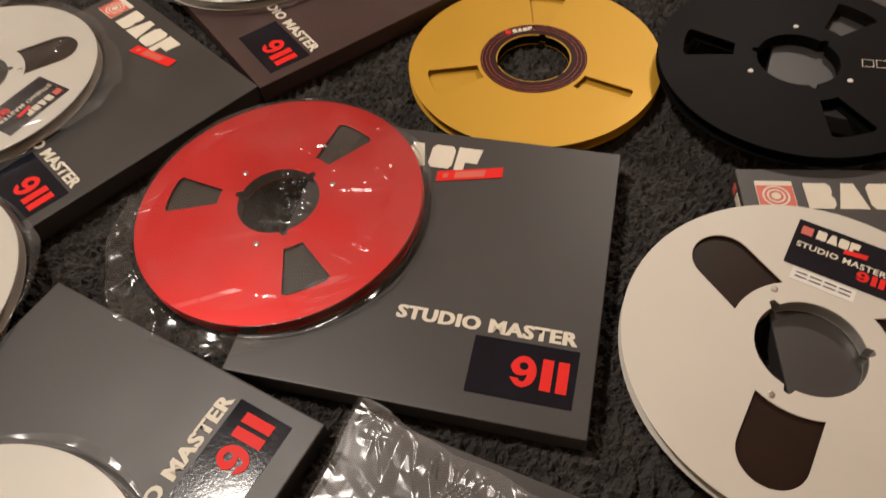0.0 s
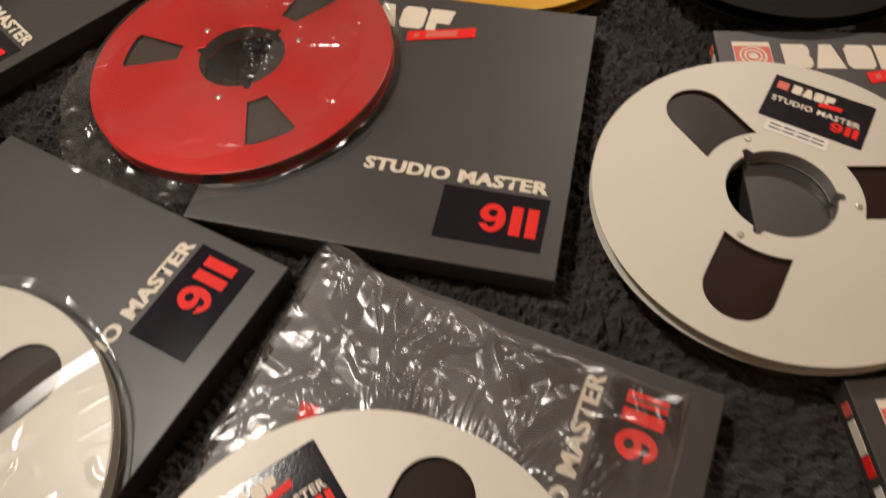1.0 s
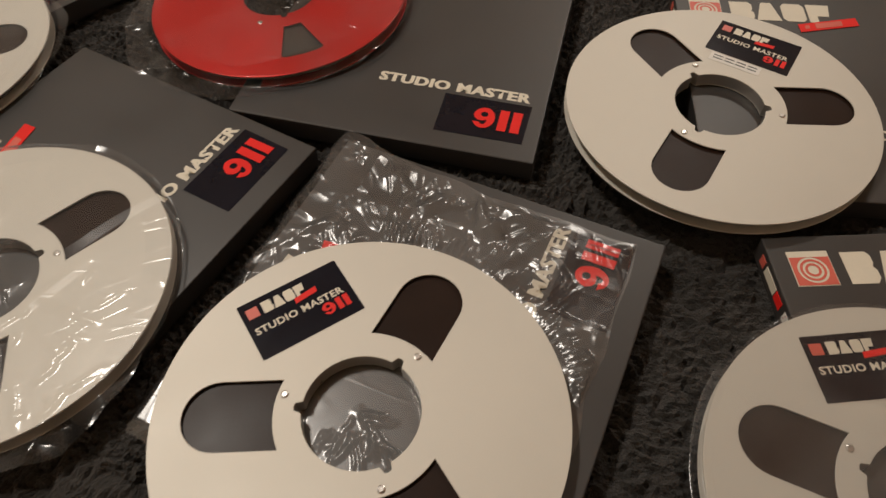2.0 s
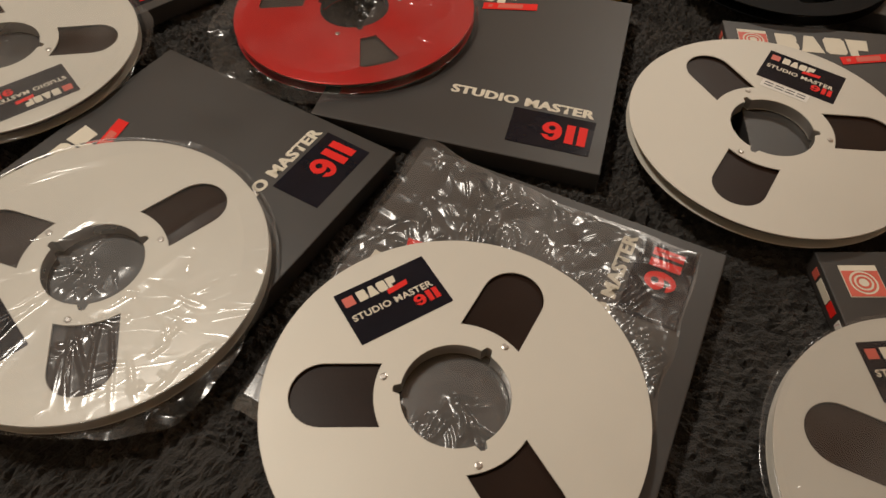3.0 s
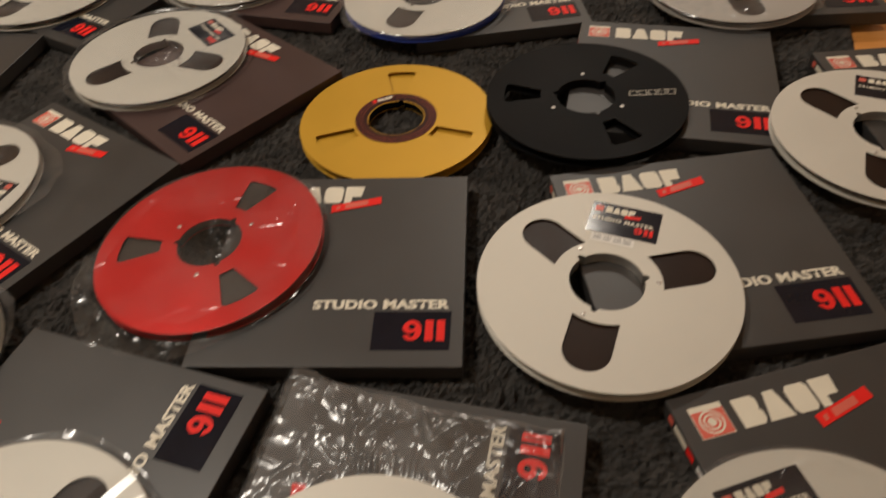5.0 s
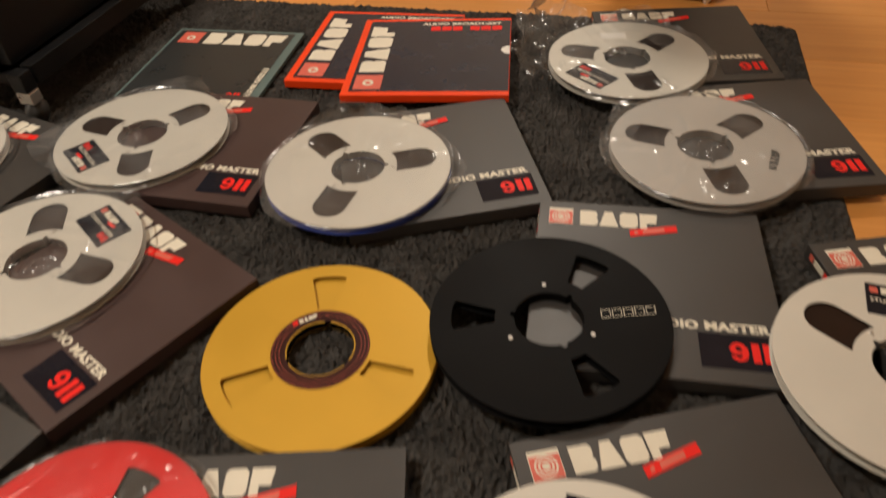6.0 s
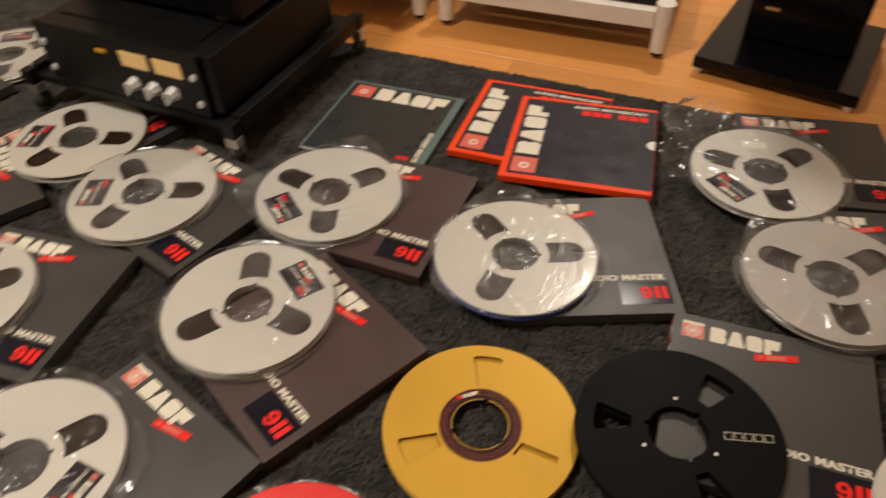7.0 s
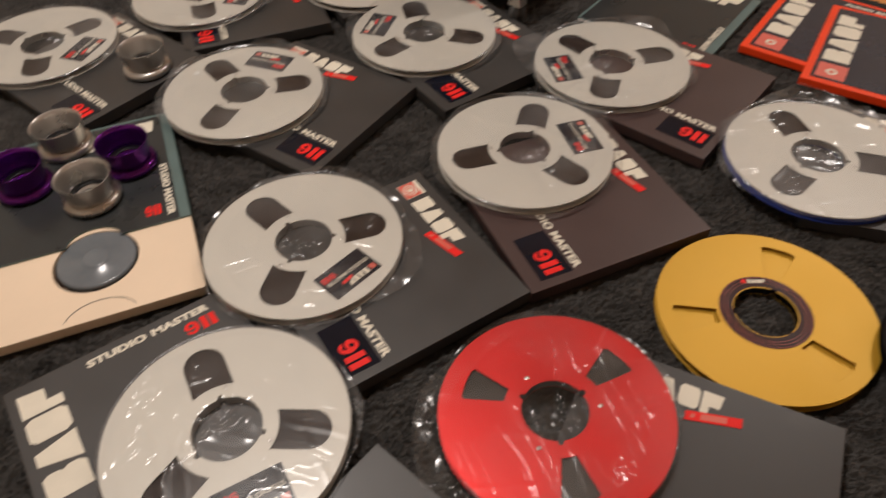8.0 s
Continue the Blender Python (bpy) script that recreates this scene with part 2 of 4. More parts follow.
def part(name, bm, mat, parent=None, label="", smooth=False):
    me = bpy.data.meshes.new(name)
    bm.to_mesh(me)
    bm.free()
    for p in me.polygons:
        p.use_smooth = smooth
    return link_mesh(name, me, mat, parent, label)


def slab(x0, x1, y0, y1, z0, z1, bevel=0.0, seg=2):
    bm = bmesh.new()
    bmesh.ops.create_cube(bm, size=1)
    for v in bm.verts:
        v.co = (x0 + (v.co.x + 0.5) * (x1 - x0), y0 + (v.co.y + 0.5) * (y1 - y0), z0 + (v.co.z + 0.5) * (z1 - z0))
    if bevel:
        bmesh.ops.bevel(bm, geom=bm.edges[:], offset=bevel, segments=seg, affect="EDGES", profile=0.6)
    return bm


def lathe(profile, n=64):
    """A solid of revolution round z from a closed (r, z) profile."""
    bm = bmesh.new()
    rings = [[bm.verts.new((r * math.cos(2 * math.pi * i / n), r * math.sin(2 * math.pi * i / n), z)) for i in range(n)] for r, z in profile]
    for a, b in zip(rings, rings[1:] + rings[:1]):
        for i in range(n):
            j = (i + 1) % n
            bm.faces.new((a[i], a[j], b[j], b[i]))
    bmesh.ops.recalc_face_normals(bm, faces=bm.faces[:])
    return bm


def rod(p, q, r0, r1=None, n=16):
    bm = bmesh.new()
    p, q = Vector(p), Vector(q)
    d = q - p
    m = Matrix.Translation((p + q) / 2) @ d.to_track_quat("Z", "Y").to_matrix().to_4x4()
    bmesh.ops.create_cone(bm, cap_ends=True, segments=n, radius1=r0, radius2=r0 if r1 is None else r1, depth=d.length, matrix=m)
    return bm


def curve_mesh(cu):
    ob = bpy.data.objects.new("outline", cu)
    scene.collection.objects.link(ob)
    bpy.context.view_layer.update()
    me = bpy.data.meshes.new_from_object(ob.evaluated_get(bpy.context.evaluated_depsgraph_get()))
    bpy.data.objects.remove(ob)
    bpy.data.curves.remove(cu)
    bm = bmesh.new()
    bm.from_mesh(me)
    bmesh.ops.remove_doubles(bm, verts=bm.verts[:], dist=1e-6)
    bm.to_mesh(me)
    bm.free()
    return me


def plate(name, loops, z0, z1, mat, parent, label="", bevel=0.0):
    """A flat piece cut to the outlines in loops (outer edge and holes), from z0 to z1."""
    cu = bpy.data.curves.new(name, "CURVE")
    cu.dimensions, cu.fill_mode = "2D", "BOTH"
    cu.extrude, cu.bevel_depth, cu.bevel_resolution, cu.offset = max(0.0, (z1 - z0) / 2 - bevel), bevel, 1, -bevel
    for loop in loops:
        sp = cu.splines.new("POLY")
        sp.points.add(len(loop) - 1)
        for pt, (x, y) in zip(sp.points, loop):
            pt.co = (x, y, 0, 1)
        sp.use_cyclic_u = True
    me = curve_mesh(cu)
    me.transform(Matrix.Translation((0, 0, (z0 + z1) / 2)))
    for p in me.polygons:
        p.use_smooth = False
    return link_mesh(name, me, mat, parent, label)


def lettering(name, words, x, y, z, height, width, mat, parent, turn=0.0, bold=0.035, label="", shear=0.0):
    """Words from the built-in font, fitted to a width and a cap height; x, y is the left end of the baseline."""
    cu = bpy.data.curves.new(name, "FONT")
    cu.body, cu.size, cu.offset, cu.extrude, cu.space_character, cu.shear = words, 1.0, bold, 0.0, 1.08, shear
    cu.resolution_u = 3
    me = curve_mesh(cu)
    co = np.empty(len(me.vertices) * 3)
    me.vertices.foreach_get("co", co)
    co = co.reshape(-1, 3)
    lo, hi = co.min(0), co.max(0)
    co[:, 0] = (co[:, 0] - lo[0]) / (hi[0] - lo[0]) * width
    co[:, 1] = (co[:, 1] - lo[1]) / (hi[1] - lo[1]) * height
    me.vertices.foreach_set("co", co.ravel())
    bm = bmesh.new()
    swell = 0.04 * height if height > 0.008 else 0.0
    for k in (-1, 1) if swell else (0,):  # large words printed twice, slightly apart, for their heavy face
        me.transform(Matrix.Translation((k * swell, 0, 0.00012 * max(k, 0))))
        bm.from_mesh(me)
        me.transform(Matrix.Translation((-k * swell, 0, -0.00012 * max(k, 0))))
    bm.to_mesh(me)
    bm.free()
    me.transform(pose(x, y, z, 0, 0, turn))
    return link_mesh(name, me, mat, parent, label)


def circle(r, n=72, cx=0.0, cy=0.0, start=0.0):
    return [(cx + r * math.cos(start + 2 * math.pi * i / n), cy + r * math.sin(start + 2 * math.pi * i / n)) for i in range(n)]


def rect(x0, y0, x1, y1, slant=0.0):
    return [(x0, y0), (x1, y0), (x1 + slant, y1), (x0 + slant, y1)]


def round_rect(x0, y0, x1, y1, r, n=4):
    pts = []
    for cx, cy, a in ((x1 - r, y0 + r, -90), (x1 - r, y1 - r, 0), (x0 + r, y1 - r, 90), (x0 + r, y0 + r, 180)):
        pts += [(cx + r * math.cos(radians(a + 90 * i / n)), cy + r * math.sin(radians(a + 90 * i / n))) for i in range(n + 1)]
    return pts


def turned(loop, deg, dx=0.0, dy=0.0):
    c, s = math.cos(radians(deg)), math.sin(radians(deg))
    return [(x * c - y * s + dx, x * s + y * c + dy) for x, y in loop]


def number_911(name, x, y, z, height, width, mat, parent, turn=0.0, label=""):
    """The heavy red number: a nine and two upright bars."""
    w, h, b = width * 0.46, height, width * 0.19
    ell = lambda d: (w / 2 * (1 + math.cos(radians(d))), h / 2 * (1 + math.sin(radians(d))))
    nine = [(0.04 * w, 0.27 * h)] + [ell(d) for d in range(222, 541, 14)]
    nine += [(0.02 * w, 0.60 * h), (0.10 * w, 0.46 * h), (0.26 * w, 0.365 * h), (0.46 * w, 0.355 * h), (0.66 * w, 0.42 * h), (0.64 * w, 0.29 * h), (0.57 * w, 0.19 * h), (0.47 * w, 0.175 * h), (0.38 * w, 0.21 * h), (0.36 * w, 0.27 * h)]
    hole = [(w * (0.50 + 0.165 * math.cos(t)), h * (0.67 + 0.125 * math.sin(t))) for t in np.linspace(0, 2 * math.pi, 20, endpoint=False)]
    x1, x2 = width * 0.54, width * 0.81
    bars = [rect(x1, 0, x1 + b, h), rect(x2, 0, x2 + b, h)]
    me = plate(name, [turned(q, turn, x, y) for q in [nine, hole] + bars], z, z + 0.0002, mat, parent, label)
    return me


# ---------------------------------------------------------------- printed marks
def maker_shapes(x, y, w, h):
    """The maker's word mark as four plain heavy shapes in a row."""
    g = w / 4.0
    one = [(x, y), (x + g * 0.80, y), (x + g * 0.93, y + h * 0.16), (x + g * 0.93, y + h * 0.40), (x + g * 0.84, y + h * 0.52), (x + g * 0.90, y + h * 0.64), (x + g * 0.90, y + h * 0.86), (x + g * 0.78, y + h), (x, y + h)]
    two = [(x + g * 1.0, y), (x + g * 1.98, y), (x + g * 1.70, y + h), (x + g * 1.28, y + h)]
    three = [(x + g * 2.06, y + h * 0.16), (x + g * 2.2, y), (x + g * 2.85, y), (x + g * 2.98, y + h * 0.16), (x + g * 2.98, y + h * 0.84), (x + g * 2.84, y + h), (x + g * 2.2, y + h), (x + g * 2.06, y + h * 0.84)]
    four = [(x + g * 3.08, y), (x + g * 3.44, y), (x + g * 3.44, y + h * 0.36), (x + g * 3.9, y + h * 0.36), (x + g * 4, y + h), (x + g * 3.08, y + h)]
    return [one, two, three, four]


def logo_square(parent, x, y, s, z, turn=0.0, fine=True):
    """A square emblem of red rings on a pale ground."""
    base = plate("logo", [turned(rect(0, 0, s, s), turn, x, y)], z, z + 0.0003, M_CREAMPRINT if fine else M_SALMON, parent, "red and cream ringed emblem")
    c = (s / 2, s * 0.45)
    if fine:
        rings = [rect(0.02 * s, 0.02 * s, 0.98 * s, 0.82 * s), circle(0.37 * s, 36, *c), circle(0.31 * s, 36, *c), circle(0.25 * s, 36, *c), circle(0.19 * s, 36, *c), circle(0.13 * s, 24, *c)]
    else:
        rings = [circle(0.2 * s, 20, *c), circle(0.1 * s, 20, *c)]
    plate("ring_print", [turned(r, turn, x, y) for r in rings], z + 0.0004, z + 0.0006, M_SALMON if fine else M_CREAMPRINT, base)
    return base


# ---------------------------------------------------------------- the room
AX = -23.3  # the rug and the room share this heading
RUG_CORNER = Vector((0.977, 1.220, 0.0))
ROOM = Matrix.Translation(RUG_CORNER) @ pose(0, 0, 0, 0, 0, AX)
FLOOR_Z = -0.012
RX0, RX1, RY0, RY1 = -3.4, 1.6, -3.0, 2.6


def build_room():
    floor = part("floor", slab(RX0, RX1, RY0, RY1, FLOOR_Z - 0.06, FLOOR_Z - 0.0095), M_SATINBLACK)
    floor.matrix_world = ROOM
    tagged(floor, "warm honey-coloured laminate floor in long boards", "floor", kind="structure")
    # Walls and ceiling are unseen, added to bounce and reflect the lamps' light.
    for nm, a in (("wall_north", (RX0, RX1, RY1, RY1 + 0.12)), ("wall_south", (RX0, RX1, RY0 - 0.12, RY0)), ("wall_west", (RX0 - 0.12, RX0, RY0 - 0.12, RY1 + 0.12)), ("wall_east", (RX1, RX1 + 0.12, RY0 - 0.12, RY1 + 0.12))):
        w = part(nm, slab(*a, FLOOR_Z - 0.06, 2.44), M_WALL)
        w.matrix_world = ROOM
        tagged(w, "plain warm off-white wall, unseen, added for bounce light", "wall", kind="structure")
    c = part("ceiling", slab(RX0 - 0.12, RX1 + 0.12, RY0 - 0.12, RY1 + 0.12, 2.441, 2.55), M_CEIL)
    c.matrix_world = ROOM
    tagged(c, "plain white ceiling, unseen, added for bounce light", "ceiling", kind="structure")
    # Unseen fittings; the second only goes with the added fill light.
    for at in LAMPS_AT:
        lamp = thing("ceiling_lamp", Matrix.Translation((at[0], at[1], 2.345)), "round white ceiling lamp fitting, unseen", "lamp", "ceiling lamps")
        part("rim", lathe([(0.145, 0.0), (0.17, 0.005), (0.175, 0.05), (0.15, 0.09), (0.02, 0.0955), (0.02, 0.085), (0.14, 0.08), (0.145, 0.05)]), M_WHITE, lamp, smooth=True)
    return floor


def axis(spans):
    """Coordinates with a step for each stretch: (end, step) after the start."""
    out = [spans[0]]
    for end, step in spans[1:]:
        n = max(1, round((end - out[-1]) / step))
        out += list(np.linspace(out[-1], end, n + 1)[1:])
    return np.array(out)


def value_noise(x, y, seed):
    """Smooth lattice noise of unit pitch in -1..1."""
    rng = np.random.RandomState(seed)
    table = rng.rand(256, 256) * 2 - 1
    xi, yi = np.floor(x).astype(int), np.floor(y).astype(int)
    fx, fy = x - xi, y - yi
    fx, fy = fx * fx * (3 - 2 * fx), fy * fy * (3 - 2 * fy)
    t = lambda a, b: table[a % 256, b % 256]
    return (t(xi, yi) * (1 - fx) + t(xi + 1, yi) * fx) * (1 - fy) + (t(xi, yi + 1) * (1 - fx) + t(xi + 1, yi + 1) * fx) * fy


def grid_mesh(name, X, Y, Z):
    n, m = X.shape
    me = bpy.data.meshes.new(name)
    idx = np.arange(n * m).reshape(n, m)
    quads = np.stack([idx[:-1, :-1], idx[1:, :-1], idx[1:, 1:], idx[:-1, 1:]], -1).reshape(-1, 4)
    me.vertices.add(n * m)
    me.vertices.foreach_set("co", np.stack([X, Y, Z], -1).ravel())
    me.loops.add(quads.size)
    me.loops.foreach_set("vertex_index", quads.ravel())
    me.polygons.add(len(quads))
    me.polygons.foreach_set("loop_start", np.arange(0, quads.size, 4))
    me.update(calc_edges=True)
    me.validate()
    return me


def build_rug():
    """A dark deep-pile rug: a sheet of clumped tufts with a rounded, turned-down border."""
    xs = axis([-3.0, (-2.3, 0.03), (-1.75, 0.006), (-0.35, 0.0019), (0.0, 0.004)])
    ys = axis([-2.6, (-1.95, 0.03), (-1.65, 0.006), (-0.65, 0.0019), (0.0, 0.0042)])
    X, Y = np.meshgrid(xs, ys, indexing="ij")
    r = 0.035
    px, py = X + r, Y + r
    both = (px > 0) & (py > 0)
    ln = np.hypot(px, py)
    k = np.where(both, np.maximum(px, py) / np.maximum(ln, 1e-6), 1)
    X, Y = np.where(both, px * k - r, X), np.where(both, py * k - r, Y)
    jit = 0.0012
    X = X + jit * value_noise(X * 190, Y * 190, 5)
    Y = Y + jit * value_noise(X * 190, Y * 190, 6)
    wx, wy = X + 0.006 * value_noise(X * 40, Y * 40, 8), Y + 0.006 * value_noise(X * 40, Y * 40, 9)
    clump = 1 - np.abs(value_noise(wx * 135, wy * 135, 1))
    flake = 1 - np.abs(value_noise(wx * 270 + 7, wy * 270, 4))
    tuft = value_noise(X * 330, Y * 330, 2)
    gap = np.clip(value_noise(wx * 85, wy * 85, 12) - 0.22, 0, 1)
    hump = value_noise(X * 14, Y * 14, 3)
    Z = -0.0080 + 0.0056 * clump ** 2 + 0.0034 * flake ** 2 + 0.0018 * tuft + 0.0010 * hump - 0.007 * gap
    Z = np.maximum(Z, -0.0105)
    edge = np.minimum(-X, -Y)
    Z = np.where(edge < 0.010, FLOOR_Z + (Z - FLOOR_Z) * np.sqrt(np.clip(edge / 0.010, 0, 1)), Z)
    me = grid_mesh("rug", X, Y, Z)
    me.shade_flat()
    rug = link_mesh("rug", me, M_CARPET)
    rug.matrix_world = ROOM
    tagged(rug, "dark charcoal deep-pile rug lying on the laminate floor", "rug", kind="structure")


# ---------------------------------------------------------------- tape boxes
S = 0.276
H = S / 2
BOX_T = 0.022


def tape_box(name, paper, label):
    """A flat square cardboard tape box with its printed lid; origin under its middle."""
    box = thing(name, Matrix(), label, "tape box", "tape boxes on the rug")
    part("tray", slab(-H + 0.001, H - 0.001, -H + 0.001, H - 0.001, 0.0, 0.012, 0.0008, 1), M_SIDE, box)
    part("lid", slab(-H, H, -H, H, 0.0025, BOX_T, 0.0014, 3), paper, box)
    z = BOX_T + 0.0001
    patch = plate("number_patch", [[(H - 0.0915, -H + 0.0195), (H - 0.0135, -H + 0.0195), (H - 0.0125, -H + 0.0668), (H - 0.0920, -H + 0.0668)]], z, z + 0.0003, M_NAVY, box, "glossy navy patch")
    number_911("number", H - 0.0615, -H + 0.0303, z + 0.0006, 0.0255, 0.0428, M_RED, patch, label="red number")
    lettering("lettering", "STUDIO MASTER", H - 0.1568, -H + 0.0703, z + 0.0003, 0.0122, 0.1412, M_CREAMPRINT, box, bold=0.030, label="cream lettering")
    logo_square(box, -H + 0.0135, H - 0.0455, 0.031, z)
    plate("maker_mark", maker_shapes(-H + 0.0535, H - 0.0450, 0.098, 0.0285), z, z + 0.0003, M_CREAMPRINT, box, "cream block-shaped mark")
    band = plate("red_band", [turned(rect(0, 0, 0.0600, 0.0120, 0.002), 14, -H + 0.1165, H - 0.0620)], z + 0.0004, z + 0.0007, M_RED, box, "slanted red band")
    plate("band_bar", [turned(rect(0.0060, 0.0035, 0.0105, 0.0085, 0.0015), 14, -H + 0.1165, H - 0.0620), turned(rect(0.0165, 0.0022, 0.0440, 0.0098, 0.002), 14, -H + 0.1165, H - 0.0620)], z + 0.0008, z + 0.001, M_SALMON, band)
    for name, a, b, mat in (("spine_logo", 0.012, 0.020, M_SALMON), ("spine_mark", 0.023, 0.044, M_CREAMPRINT), ("spine_band", 0.045, 0.057, M_RED), ("spine_patch", 0.063, 0.076, M_PAPER)):
        part(name, slab(-H - 0.0005, -H + 0.0002, H - b, H - a, 0.0085, 0.0165), mat, box)
    return box


# centre x, y and heading of each lid
BOXES_GREY = [
    (-0.031, 0.358, -9.4, "grey cardboard tape box under a red reel on the rug"),
    (-0.285, 0.137, 65.1, "grey cardboard tape box under a bagged silver reel"),
    (0.008, 0.039, 70.4, "grey cardboard tape box under crinkled film and a silver reel"),
    (0.362, 0.316, -0.3, "grey cardboard tape box under an unwrapped silver reel"),
    (0.411, 0.016, 7.0, "dark grey cardboard tape box with printed spine on the rug"),
    (0.440, 0.627, -19.9, "grey cardboard tape box half under a black reel"),
    (0.773, 0.494, -5.0, "grey cardboard tape box at the edge of the rug"),
    (0.700, 0.881, -8.4, "grey cardboard tape box under a grey bagged reel"),
    (0.719, 1.170, -11.7, "grey cardboard tape box at the rug's corner"),
    (0.235, 0.936, 0.0, "grey cardboard tape box under a blue-edged bagged reel"),
    (-0.430, 0.555, -41.2, "grey cardboard tape box beside the brown box"),
    (-0.686, 0.870, -17.0, "grey cardboard tape box under a bagged silver reel"),
    (-0.468, 1.097, -38.5, "grey cardboard tape box in front of the amplifier"),
    (-0.932, 1.148, -53.3, "grey cardboard tape box under a bagged silver reel"),
    (-0.730, 1.335, 47.6, "grey cardboard tape box half under the wheeled stand"),
    (-1.092, 0.873, -22.0, "grey cardboard tape box with an aluminium hub on it"),
    (-1.170, 1.500, -35.0, "grey cardboard tape box beside the amplifier"),
]
BOXES_BROWN = [
    (-0.215, 0.759, -50.2, "brown cardboard tape box under a bagged silver reel"),
    (-0.108, 1.069, -23.5, "brown cardboard tape box below the green box"),
]


def place_boxes():
    for name, paper, rows in (("tape_box", M_GREY, BOXES_GREY), ("brown_tape_box", M_BROWN, BOXES_BROWN)):
        first = None
        for x, y, a, label in rows:
            m = pose(x, y, 0, 0, 0, a)
            if first is None:
                first = tape_box(name, paper, label)
                first.matrix_basis = m
            else:
                tagged(copy_thing(first, m), label)


# ---------------------------------------------------------------- reels
R = 0.1324


def hub_hole(r=0.0381, notch=0.0030, w0=0.0):
    """The centre hole with its three key notches."""
    pts = []
    for i in range(120):
        a = 360 * i / 120
        d = min(abs((a - w0 - k + 180) % 360 - 180) for k in (0, 120, 240))
        rr = r
        if d < 5.2:
            rr = r + 0.0022 + math.sqrt(max(0, 1 - (d / 5.2) ** 2)) * notch
        pts.append((rr * math.cos(radians(a)), rr * math.sin(radians(a))))
    return pts


def arch_window(deg, r_in=0.0560, r_mid=0.0900, half=0.0233):
    """An arch-shaped window: inner edge on a circle, straight sides, round outer end."""
    pts = []
    a0 = math.asin(half / r_in)
    for i in range(9):
        a = a0 - 2 * a0 * i / 8
        pts.append((r_in * math.cos(a), r_in * math.sin(a)))
    for i in range(17):
        a = -math.pi / 2 + math.pi * i / 16
        pts.append((r_mid + half * math.cos(a), half * math.sin(a)))
    return turned(pts, deg)


def wedge_window(deg, r_in=0.058, r_out=0.107, half_in=8.5, half_out=11.6):
    """A wedge-shaped window with small rounded corners."""
    pts = []
    for i in range(7):
        a = radians(half_in - 2 * half_in * i / 6)
        pts.append((r_in * math.cos(a), r_in * math.sin(a)))
    for i in range(11):
        t = -1 + 2 * i / 10
        a = radians(half_out * t)
        rr = r_out - (0.0022 if abs(t) > 0.95 else 0)
        pts.append((rr * math.cos(a), rr * math.sin(a)))
    return turned(pts, deg)


def reel_label(reel, deg, z):
    """The navy sticker between two windows, its top towards the rim."""
    c, s = 0.089 * math.cos(radians(deg)), 0.089 * math.sin(radians(deg))
    t = deg - 90
    put = lambda loop: turned(loop, t, c, s)
    lab = plate("label", [put(round_rect(-0.038, -0.0238, 0.038, 0.0238, 0.001))], z, z + 0.0002, M_NAVY, reel, "navy paper sticker")
    plate("label_logo", [put(rect(-0.034, 0.0095, -0.0255, 0.0180))], z + 0.0003, z + 0.0004, M_SALMON, lab)
    plate("label_mark", [put(q) for q in maker_shapes(-0.0225, 0.0092, 0.0320, 0.0095)], z + 0.0003, z + 0.0004, M_CREAMPRINT, lab)
    plate("label_band", [put(turned(rect(0, 0, 0.017, 0.0045, 0.001), 6, -0.001, 0.0045))], z + 0.0005, z + 0.0006, M_RED, lab)
    x, y = put([(-0.034, -0.0045)])[0]
    lettering("label_lettering", "STUDIO MASTER", x, y, z + 0.0004, 0.0058, 0.066, M_CREAMPRINT, lab, turn=t, bold=0.026)
    x, y = put([(0.0120, -0.0158)])[0]
    number_911("label_number", x, y, z + 0.0004, 0.0098, 0.0205, M_RED, lab, turn=t)


def screw(reel, deg, z, r=0.0512, metal=None):
    x, y = r * math.cos(radians(deg)), r * math.sin(radians(deg))
    bm = lathe([(0.0, 0.0), (0.0026, 0.0), (0.0026, 0.0006), (0.0016, 0.0009), (0.0, 0.0009)], 12)
    bmesh.ops.translate(bm, verts=bm.verts[:], vec=(x, y, z))
    part("screw", bm, metal, reel)


def tape_reel(label, name="tape_reel", metal=M_ALU, pack=M_TAPE, window=arch_window, sticker=True, edge=M_ALUEDGE, thick=0.0125, full=True, below=True, deep=0.0030, screws_at=-15, screw_metal=None):
    """A large metal tape reel lying flat; its windows are at 0, 120 and 240 degrees, its sticker at 60."""
    reel = thing(name, Matrix(), label, "tape reel", "reels on the rug")
    holes = [window(a) for a in (0, 120, 240)]
    fl = 0.0012
    plate("bottom_flange", [circle(R, 120), hub_hole(w0=-6)] + (holes if below else []), 0.0, fl, metal, reel, bevel=0.0003)
    plate("hub", [circle(0.0515, 72), hub_hole(w0=-6)], fl, thick - fl, edge, reel)
    if full:
        plate("tape_pack", [circle(0.1250, 96), circle(0.0518, 72)], 0.0032, thick - deep, pack, reel, "wound tape or inner plate")
    plate("top_flange", [circle(R, 120), hub_hole(w0=-6)] + holes, thick - fl, thick, metal, reel, bevel=0.0003)
    for a in (0, 120, 240):
        screw(reel, a + screws_at, thick, metal=screw_metal or M_HUBALU)
    if sticker:
        reel_label(reel, 60, thick + 0.0001)
    return reel


RIM = 0.0125
